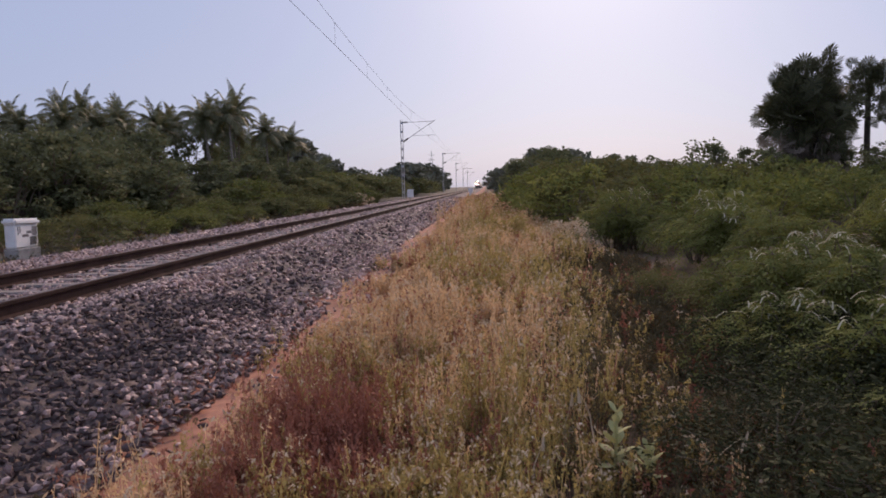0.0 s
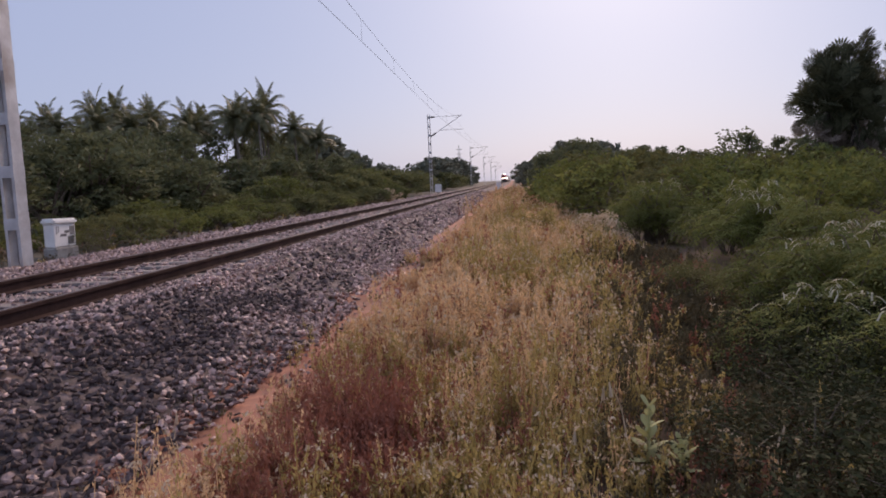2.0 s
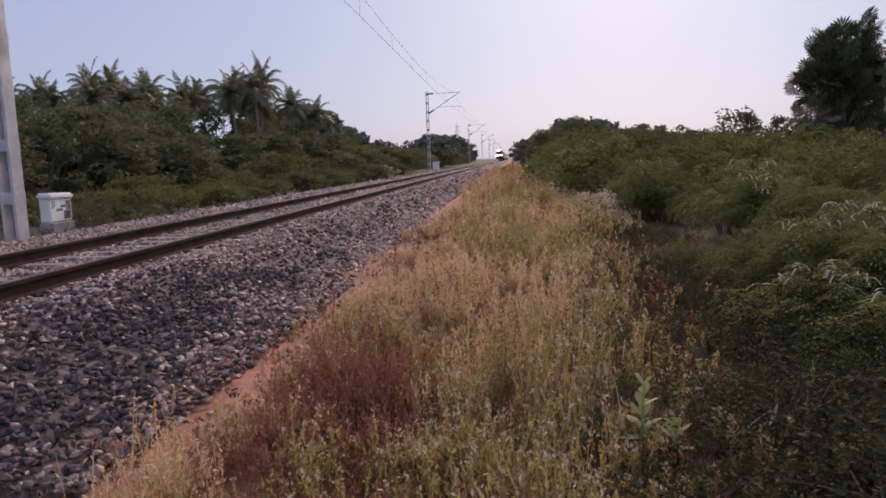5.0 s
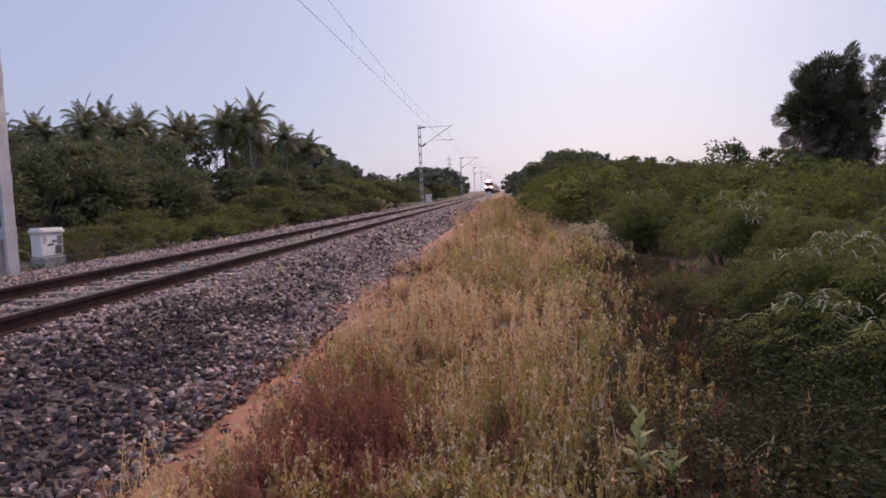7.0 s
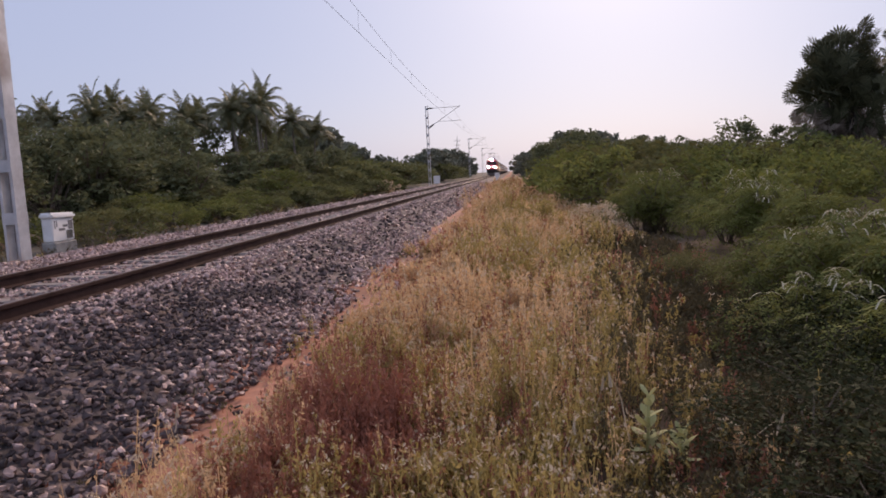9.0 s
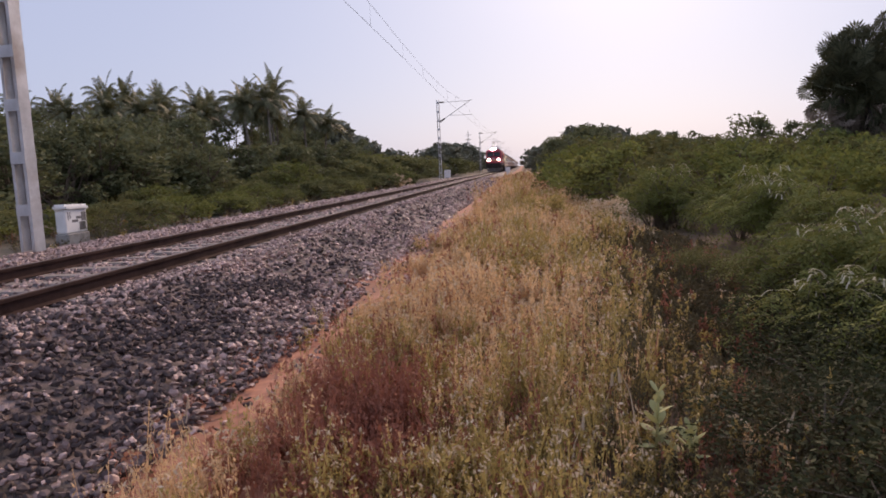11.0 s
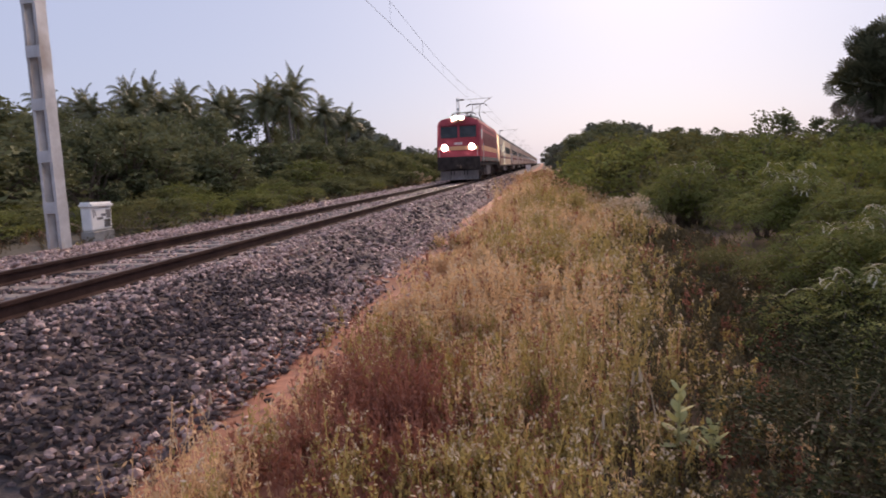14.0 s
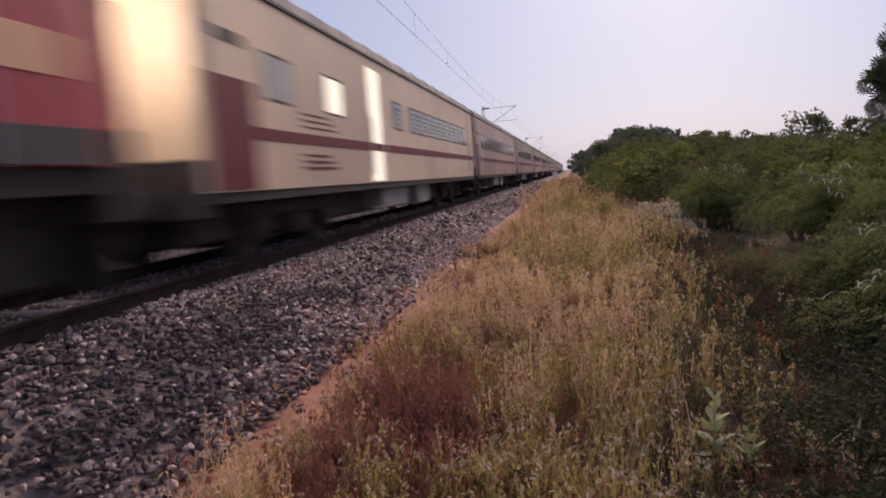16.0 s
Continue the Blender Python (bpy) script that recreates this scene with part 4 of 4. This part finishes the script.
def plants():
    G = np.random.default_rng(21)
    thicket = [arching_bush("thorn_bush", "green thorny bush with arching feathery branches" + (" and pale pods" if i in (1, 2) else ""), 1.5, 1.6, (62, 56, 64, 58)[i], M[("leaf", "leaf", "leaf_bright", "leaf")[i]], 30 + i, (0, 60, 30, 0)[i]) for i in range(4)]
    low = [bush_proto("low_bush", "low green bush in the weeds, leaf colour darkened for shade" if i else "low olive bush in the weeds", 0.8, 0.75, 0.8, 1800, 0.038, M["low_leaf" if i else "olive_leaf"], 40 + i, 26, 0.015) for i in range(2)]
    shrub = [bush_proto("shrub", "bushy olive green shrub", 1.5, 1.3, 1.5, 1900, 0.12, M[("leaf", "leaf_bright", "olive_leaf")[i]], 50 + i, 24, 0.03) for i in range(3)]
    verge = [bush_proto("shrub", "dull olive shrub beyond the track", 1.5, 1.3, 1.5, 1700, 0.15, M["shrub_leaf"], 56 + i, 24, 0.03) for i in range(2)]
    tree = [bush_proto("broadleaf_tree", "dark broadleaf tree with a dense uneven crown", 2.6, 2.4, 6.0, 2100, 0.33, M["leaf_dark"], 70 + i, 44, 0.14, 0.10, "tree") for i in range(3)]
    far = [bush_proto("distant_tree", "distant tree with a rounded crown, haze put into its leaf colour", 4.0, 3.5, 7.5, 800, 1.0, M["hazed_leaf"], 90 + i, 26, 0.2, 0.10, "tree") for i in range(2)]
    # beside the path: low growth with shade put into its leaf colour, then thicket that rises away from the eye
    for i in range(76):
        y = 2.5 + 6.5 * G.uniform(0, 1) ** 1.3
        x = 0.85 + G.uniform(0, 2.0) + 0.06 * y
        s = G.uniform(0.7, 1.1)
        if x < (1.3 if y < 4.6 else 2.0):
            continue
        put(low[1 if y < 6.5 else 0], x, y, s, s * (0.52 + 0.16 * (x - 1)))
    for i in range(39):
        y = 3.4 + 15 * G.uniform(0, 1) ** 1.2
        x = (3.0 if y < 12 else 3.0 - (y - 12) * 0.06) + G.uniform(0, 1) ** 1.3 * (1.5 + y * 0.55)
        top = lie(x, y) * np.interp(y, [3, 8, 15], [0.62, 0.74, 0.82]) * G.uniform(0.62, 1.06) * np.interp(x / y, [0.2, 0.5], [0.85, 1.0])
        put(thicket[i % 4], x, y, top / 1.6 * G.uniform(0.95, 1.2), top / 1.6)
    for px, py, s, sz in ((2.6, 3.5, 0.60, 0.44), (2.75, 4.6, 0.62, 0.54), (2.35, 5.5, 0.55, 0.46), (3.3, 3.6, 0.7, 0.62), (3.1, 5.9, 0.66, 0.60), (2.6, 6.8, 0.6, 0.55), (3.5, 7.3, 0.75, 0.68)):
        put(thicket[(1, 0, 2, 1, 1)[int(px * 10) % 5]], px, py, s, sz)
    for i in range(46):
        y = G.uniform(17, 42)
        x = max(1.2, 2.5 - (y - 17) * 0.05) + 0.6 + G.uniform(0, 1) ** 1.2 * (y * 0.62)
        top = lie(x, y) * G.uniform(0.72, 0.98) * np.interp(x / y, [0.03, 0.12], [0.55, 1.0])
        put(shrub[i % 3], x, y, top / 1.5 * G.uniform(0.9, 1.2), top / 1.5)
    for i in range(38):
        y = G.uniform(48, 125)
        x = y * (0.045 + 0.33 * G.uniform(0, 1) ** 1.4)
        top = lie(x, y) * G.uniform(0.82, 1.08)
        put(tree[i % 3], x, y, top / 6.0 * G.uniform(0.8, 1.15), top / 6.0)
    put(tree[0], 9.4, 30, 0.52, 0.57)
    put(tree[1], 11.4, 31, 0.46, 0.52)
    # across the track: low shrubs, then a wall of trees
    for i in range(40):
        y = G.uniform(11, 80)
        x = -12.8 - 0.04 * y - G.uniform(0, 3.0)
        top = float(np.interp(-x / y, [0.2, 0.33, 0.5], [3.6, 2.5, 1.3])) * G.uniform(0.55, 1.0)
        put(shrub[0] if i % 5 == 0 else verge[i % 2], x, y, top / 1.5 * G.uniform(1.0, 1.4), top / 1.5)
    for i in range(54):
        y = 11 + 62 * G.uniform(0, 1) ** 1.3
        x = (-12.0 if y < 16.5 else -10.9) - 0.012 * y - G.uniform(0, 1.5)
        top = G.uniform(0.45, 1.0) * np.interp(y, [11, 30, 70], [0.9, 1.0, 1.5])
        put(verge[i % 2] if i % 3 else shrub[0], x, y, top / 1.5 * G.uniform(1.2, 1.9), top / 1.5)
    put(low[0], -10.75, 16.2, 0.9, 0.95)
    put(low[0], -10.9, 17.2, 1.3, 1.3)
    for i in range(58):
        r = G.uniform(0.21, 1.15)
        x = -G.uniform(17.5, 33) if i % 2 else -G.uniform(17, 22)
        if 0.30 < r < 0.47:
            x -= 6
        y = -x / r
        top = lie(x, y) * G.uniform(0.68, 0.90)
        put(tree[i % 3], x, y, min(1.9, top / 6.0) * G.uniform(0.85, 1.1), top / 6.0)
    for i in range(30):
        y = G.uniform(13, 72)
        x = -15.5 - 0.03 * y - G.uniform(0, 3.5)
        top = min(lie(x, y) * 0.7, G.uniform(2.4, 4.2))
        put(tree[i % 3], x, y, top / 6.0 * G.uniform(1.3, 1.8), top / 6.0)
    for i in range(34):
        y = G.uniform(72, 250)
        x = -(11.3 + 0.022 * y) - G.uniform(0, 1) ** 1.5 * 9
        top = min(lie(x, y) * 0.8, G.uniform(1.8, 3.6))
        put(verge[i % 2], x, y, top / 1.5 * G.uniform(1.2, 1.8), top / 1.5)
    for i in range(40):
        y = G.uniform(95, 330)
        x = -(12 + 0.015 * y) - G.uniform(0, 1) ** 1.5 * 0.22 * y
        top = lie(x, y) * G.uniform(0.85, 1.12)
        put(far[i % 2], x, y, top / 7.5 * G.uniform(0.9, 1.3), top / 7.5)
    for i in range(40):
        y = G.uniform(110, 380)
        x = 2.8 + y * 0.006 + G.uniform(0, 1) ** 1.8 * 0.28 * y
        top = lie(x, y) * G.uniform(0.8, 1.08)
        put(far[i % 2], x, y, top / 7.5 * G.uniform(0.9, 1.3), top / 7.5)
    palms = [coconut(3, 8.0), coconut(4, 8.0)]
    for i, (px, py, top) in enumerate(((-42.5, 60, 10.3), (-38.2, 60, 11.0), (-36.4, 61, 11.1), (-32.3, 60, 9.8), (-29.9, 60, 9.7), (-27.4, 60, 9.0), (-24.5, 60, 9.9), (-22.1, 60, 10.5), (-19.3, 60, 8.3), (-18.1, 62, 7.4), (-40.5, 62, 9.3), (-28.4, 62, 9.3), (-34.2, 58, 9.0), (-23.2, 57, 8.6), (-46.5, 60, 9.8), (-20.9, 57, 8.2), (-26.0, 55, 8.4), (-30.9, 54, 8.8), (-35.0, 55, 9.4), (-44.5, 57, 10.4), (-39.5, 56, 9.2), (-33.3, 62, 10.3), (-25.9, 63, 9.9), (-19.6, 53, 9.2), (-21.4, 53, 9.0), (-27.5, 52, 7.2))):
        put(palms[i % 2], px, py, 0.9, (top - 0.7) / 9.0)
    put(palmyra(7, 5.7, 1.9, 2.6), 15.8, 35, 1.0)
    put(palmyra(9, 4.7, 1.7, 2.2), 14.6, 34, 1.0)
    put(palmyra(12, 4.9, 1.8, 2.2), 16.9, 36, 1.0)
    put(palmyra(14, 3.8, 1.6, 1.8), 15.6, 33.5, 1.0)
    put(palmyra(8, 6.1, 1.9, 0), 21.3, 40, 1.0)
    for px, py, top in ((20.4, 36, 3.6), (22.8, 38, 4.8), (25.5, 41, 5.5), (18.2, 35.5, 3.2), (13.2, 33, 3.2), (27.5, 44, 5.8)):
        put(tree[int(px) % 3], px, py, top / 6.0 * 1.1, top / 6.0)
    for spec, (px, py, s) in ((("dry_bush", "pale dry seeding bush among the green", 0.8, 0.7, 0.8, 1500, 0.06, M["seed"], 61), (1.8, 15.2, 1.0)), (("dry_bush", "dull brown dry bush in the weeds", 0.9, 0.8, 0.7, 2600, 0.055, M["weed"], 62), (0.45, 18.0, 1.25)), (("dry_bush", "pale dry bush beside the ballast", 0.9, 0.7, 0.9, 900, 0.12, M["seed"], 63), (-10.6, 58, 1.4))):
        put(bush_proto(*spec, 22, 0.012), px, py, s)
    for px, py, hh, bend in ((0.58, 3.6, 0.52, -0.10), (-2.2, 4.0, 0.22, 0.02), (0.2, 3.4, 0.34, 0.06), (0.42, 3.9, 0.40, 0.05), (1.05, 3.4, 0.36, 0.22), (-0.4, 3.2, 0.30, -0.05)):
        st = tagged(new("dry_stalk"), "thin pale dry stalk standing in the weeds", "stalk", group="dry stalks")
        st.matrix_basis = pose(px, py, float(height(np.float64(px), np.float64(py))))
        cu = [Vector((0, 0, -0.05))]
        for k in range(1, 9):
            u = k / 8
            cu.append(Vector((bend * u * u + 0.008 * math.sin(9 * u + px), 0.02 * math.sin(5 * u + py), hh * u - 0.25 * abs(bend) * u ** 3)))
        bm = bmesh.new()
        rings = [[bm.verts.new(q + Vector((math.cos(t), math.sin(t), 0)) * 0.006 * (1.1 - 0.09 * k)) for t in (0, 1.257, 2.513, 3.77, 5.027)] for k, q in enumerate(cu)]
        for r0, r1 in zip(rings, rings[1:]):
            for k in range(5):
                bm.faces.new((r0[k], r0[(k + 1) % 5], r1[(k + 1) % 5], r1[k]))
        prev = cu[-1]
        part("stem", bm, M["seed"], st)
        part("seed_head", rod(prev - Vector((0, 0, 0.05)), prev + Vector((bend * 0.1, 0, 0.03)), 0.012, 0.004, 7), M["seed"], st)
    put(herb(5, 0.38), 0.66, 3.62, 1.0)
    put(herb(6, 0.22), 0.80, 3.48, 1.0)


def weeds():
    """Dry weeds and grass between the soil strip and the thicket, and sparser beyond the track."""
    g = np.random.default_rng(77)
    V, I = [], []
    def add(v, mat):
        V.append(v)
        I.append(np.full(len(v), mat))
    def edge(y):
        return np.interp(y, [0, 5, 12, 28, 60, 120], [1.9, 2.4, 2.7, 2.1, 1.8, 2.0])
    fields = ((0, 2.9, 4.5, 420, 3, 16, 5), (0, 1.8, 4.6, 1150, 3, 18, 5), (0, 4.6, 8, 1350, 3, 17, 5), (0, 8, 15, 1800, 2, 11, 5), (0, 15, 30, 1600, 2, 7, 6), (0, 30, 95, 1600, 1, 4, 5), (1, 9, 70, 900, 1, 5, 5), (2, 3, 14, 80, 2, 8, 5))
    for field, y0, y1, n, seg, leaves, stems in fields:
        y = g.uniform(y0, y1, n)
        u = g.uniform(0, 1, n)
        if field == 0:
            left = -1.64 + 0.13 * np.sin(y * 1.7) + 0.10 * np.sin(y * 4.1)
            x = left + (edge(y) - left) * u
            tuft = g.integers(0, max(1, n // 8), n)
            spread = np.interp(y, [0, 8, 30, 95], [0.11, 0.15, 0.35, 1.2])
            loose = g.uniform(0, 1, n) < 0.22
            x = np.where(loose, x, x[tuft] + g.normal(0, 1, n) * spread)
            y = np.where(loose, y, y[tuft] + g.normal(0, 1, n) * spread)
            u = np.where(loose, u, u[tuft])
            vigour = g.uniform(0.55, 1.15, n)
            vigour = np.where(loose, 0.6, vigour[tuft])
            mound = 0.86 + 0.32 * np.sin(x * 2.1 + y * 0.9) * np.sin(y * 1.3 - x * 1.2)
            h = g.uniform(0.30, 0.66, n) * mound * np.interp(u, [0, 0.05, 0.3, 1], [0.35, 0.75, 1.1, 0.95]) * np.interp(y, [0, 12, 30, 90], [1, 1.15, 1.3, 1.4]) * vigour
        elif field == 2:
            x = -2.85 + 1.1 * u ** 1.5 + 0.15 * np.sin(y * 2.3)
            h = g.uniform(0.03, 0.10, n)
        else:
            x = -9.9 - 3.2 * u
            h = g.uniform(0.08, 0.34, n) * (0.4 + u)
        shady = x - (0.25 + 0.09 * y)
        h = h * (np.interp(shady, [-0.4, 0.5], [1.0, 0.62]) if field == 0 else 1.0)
        clear = np.exp(-((x - 0.19 * y) / 0.26) ** 2) * ((y > 2.2) & (y < 3.95))
        h = h * (1 - 0.6 * clear)
        z = height(x, y)
        patch = np.sin(x * 1.3 + 2) + np.sin(y * 0.7 + x) + (g.normal(0, 0.9, n)[tuft] if field == 0 else g.normal(0, 0.6, n))
        kind = np.where(patch > np.interp(x - 0.05 * y, [-1.2, 0.6], [0.8, 0.0]), 1, 0)
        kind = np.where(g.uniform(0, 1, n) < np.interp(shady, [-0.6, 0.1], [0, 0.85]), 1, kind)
        # browner weeds towards the thicket, their colour also darkened in place of shade
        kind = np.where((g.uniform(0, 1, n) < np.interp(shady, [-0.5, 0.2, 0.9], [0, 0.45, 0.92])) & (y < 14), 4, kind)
        red = np.exp(-((x + 0.95) / 0.6) ** 2 - ((y - 3.9) / 1.1) ** 2) * 0.88 + 0.08
        kind = np.where(g.uniform(0, 1, n) < red, 3, kind)
        if field == 2:
            kind = np.where(g.uniform(0, 1, n) < 0.6, 4, 3)
        if field == 1:
            kind = np.where(g.uniform(0, 1, n) < 0.8, 4, 1)
        lowc = np.where(g.uniform(0, 1, n) < 0.55, 3, kind)
        for s in range(stems):
            az = g.uniform(0, 6.283, n)
            lean = g.uniform(0.02, 0.26, n) * h
            hs = h * g.uniform(0.55, 1.1, n)
            px, py = x + g.normal(0, 0.05, n), y + g.normal(0, 0.05, n)
            w = np.interp(y, [0, 8, 30, 90], [0.0016, 0.0026, 0.007, 0.02]) * g.uniform(0.7, 1.4, n)
            def along(t):
                return np.stack([px + np.cos(az) * lean * t ** 1.6, py + np.sin(az) * lean * t ** 1.6, z + hs * t], -1)
            pts = [along(np.full(n, k / seg)) for k in range(seg + 1)]
            aw = g.uniform(0, 3.14, n)
            wv = np.stack([np.cos(aw) * w, np.sin(aw) * w, 0 * w], -1)
            for k in range(seg):
                q = np.stack([pts[k] - wv, pts[k] + wv, pts[k + 1] + wv * 0.7, pts[k + 1] - wv * 0.7], 1)
                V.append(q)
                I.append(lowc if k == 0 else kind)
            for j in range(leaves):
                t = g.uniform(0.12, 1, n) ** 0.75
                size = np.interp(y, [0, 5, 8, 30, 90], [0.0105, 0.0135, 0.021, 0.042, 0.10]) * g.uniform(0.7, 1.5, n)
                c = along(t) + g.normal(0, 1, (n, 3)) * (0.006 + 0.75 * size * (1.25 - t))[:, None]
                d = g.normal(size=(n, 3)) + np.array([0, 0, 1.5])
                d /= np.linalg.norm(d, axis=1, keepdims=True)
                e = np.cross(d, g.normal(size=(n, 3)))
                e /= np.linalg.norm(e, axis=1, keepdims=True)
                d, e = d * size[:, None], e * size[:, None] * 0.40
                V.append(np.stack([c - d, c + e, c + d, c - e], 1))
                I.append(np.where((t > 0.95) & (kind < 2), 2, kind))
            if y0 < 8 and field == 0:
                # flat clusters of tiny pale flowers on some of the stems
                tops = np.nonzero((g.uniform(0, 1, n) < 0.16) & (kind < 2))[0]
                for j in range(7):
                    c = along(np.ones(n))[tops] + g.normal(0, 1, (len(tops), 3)) * np.array([0.014, 0.014, 0.006])
                    d = g.normal(size=(len(tops), 3))
                    d /= np.linalg.norm(d, axis=1, keepdims=True)
                    e = np.cross(d, g.normal(size=(len(tops), 3)))
                    e /= np.linalg.norm(e, axis=1, keepdims=True)
                    V.append(np.stack([c - d * 0.0075, c + e * 0.006, c + d * 0.0075, c - e * 0.006], 1))
                    I.append(np.full(len(tops), 2))
    v = np.concatenate(V).reshape(-1, 3)
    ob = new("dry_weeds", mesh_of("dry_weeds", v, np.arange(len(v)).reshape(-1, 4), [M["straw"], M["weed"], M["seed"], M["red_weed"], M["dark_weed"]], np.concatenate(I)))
    tagged(ob, "knee-high dry straw and olive weeds with pale seed heads", "weeds", kind="stuff")


track()
wires()
trackside()
plants()
weeds()
stones()
train()


# ---------------------------------------------------------------- what moves
def motions():
    times = [0, 1 / 30, 0.5] + [0.5 * i for i in range(2, 32)] + [16 - 1 / 30, 16]
    for vehicle, off in TRAIN:
        walk(vehicle, [(t, pose(TRACK, front_at(t) + off, RAIL_TOP)) for t in times])


motions()
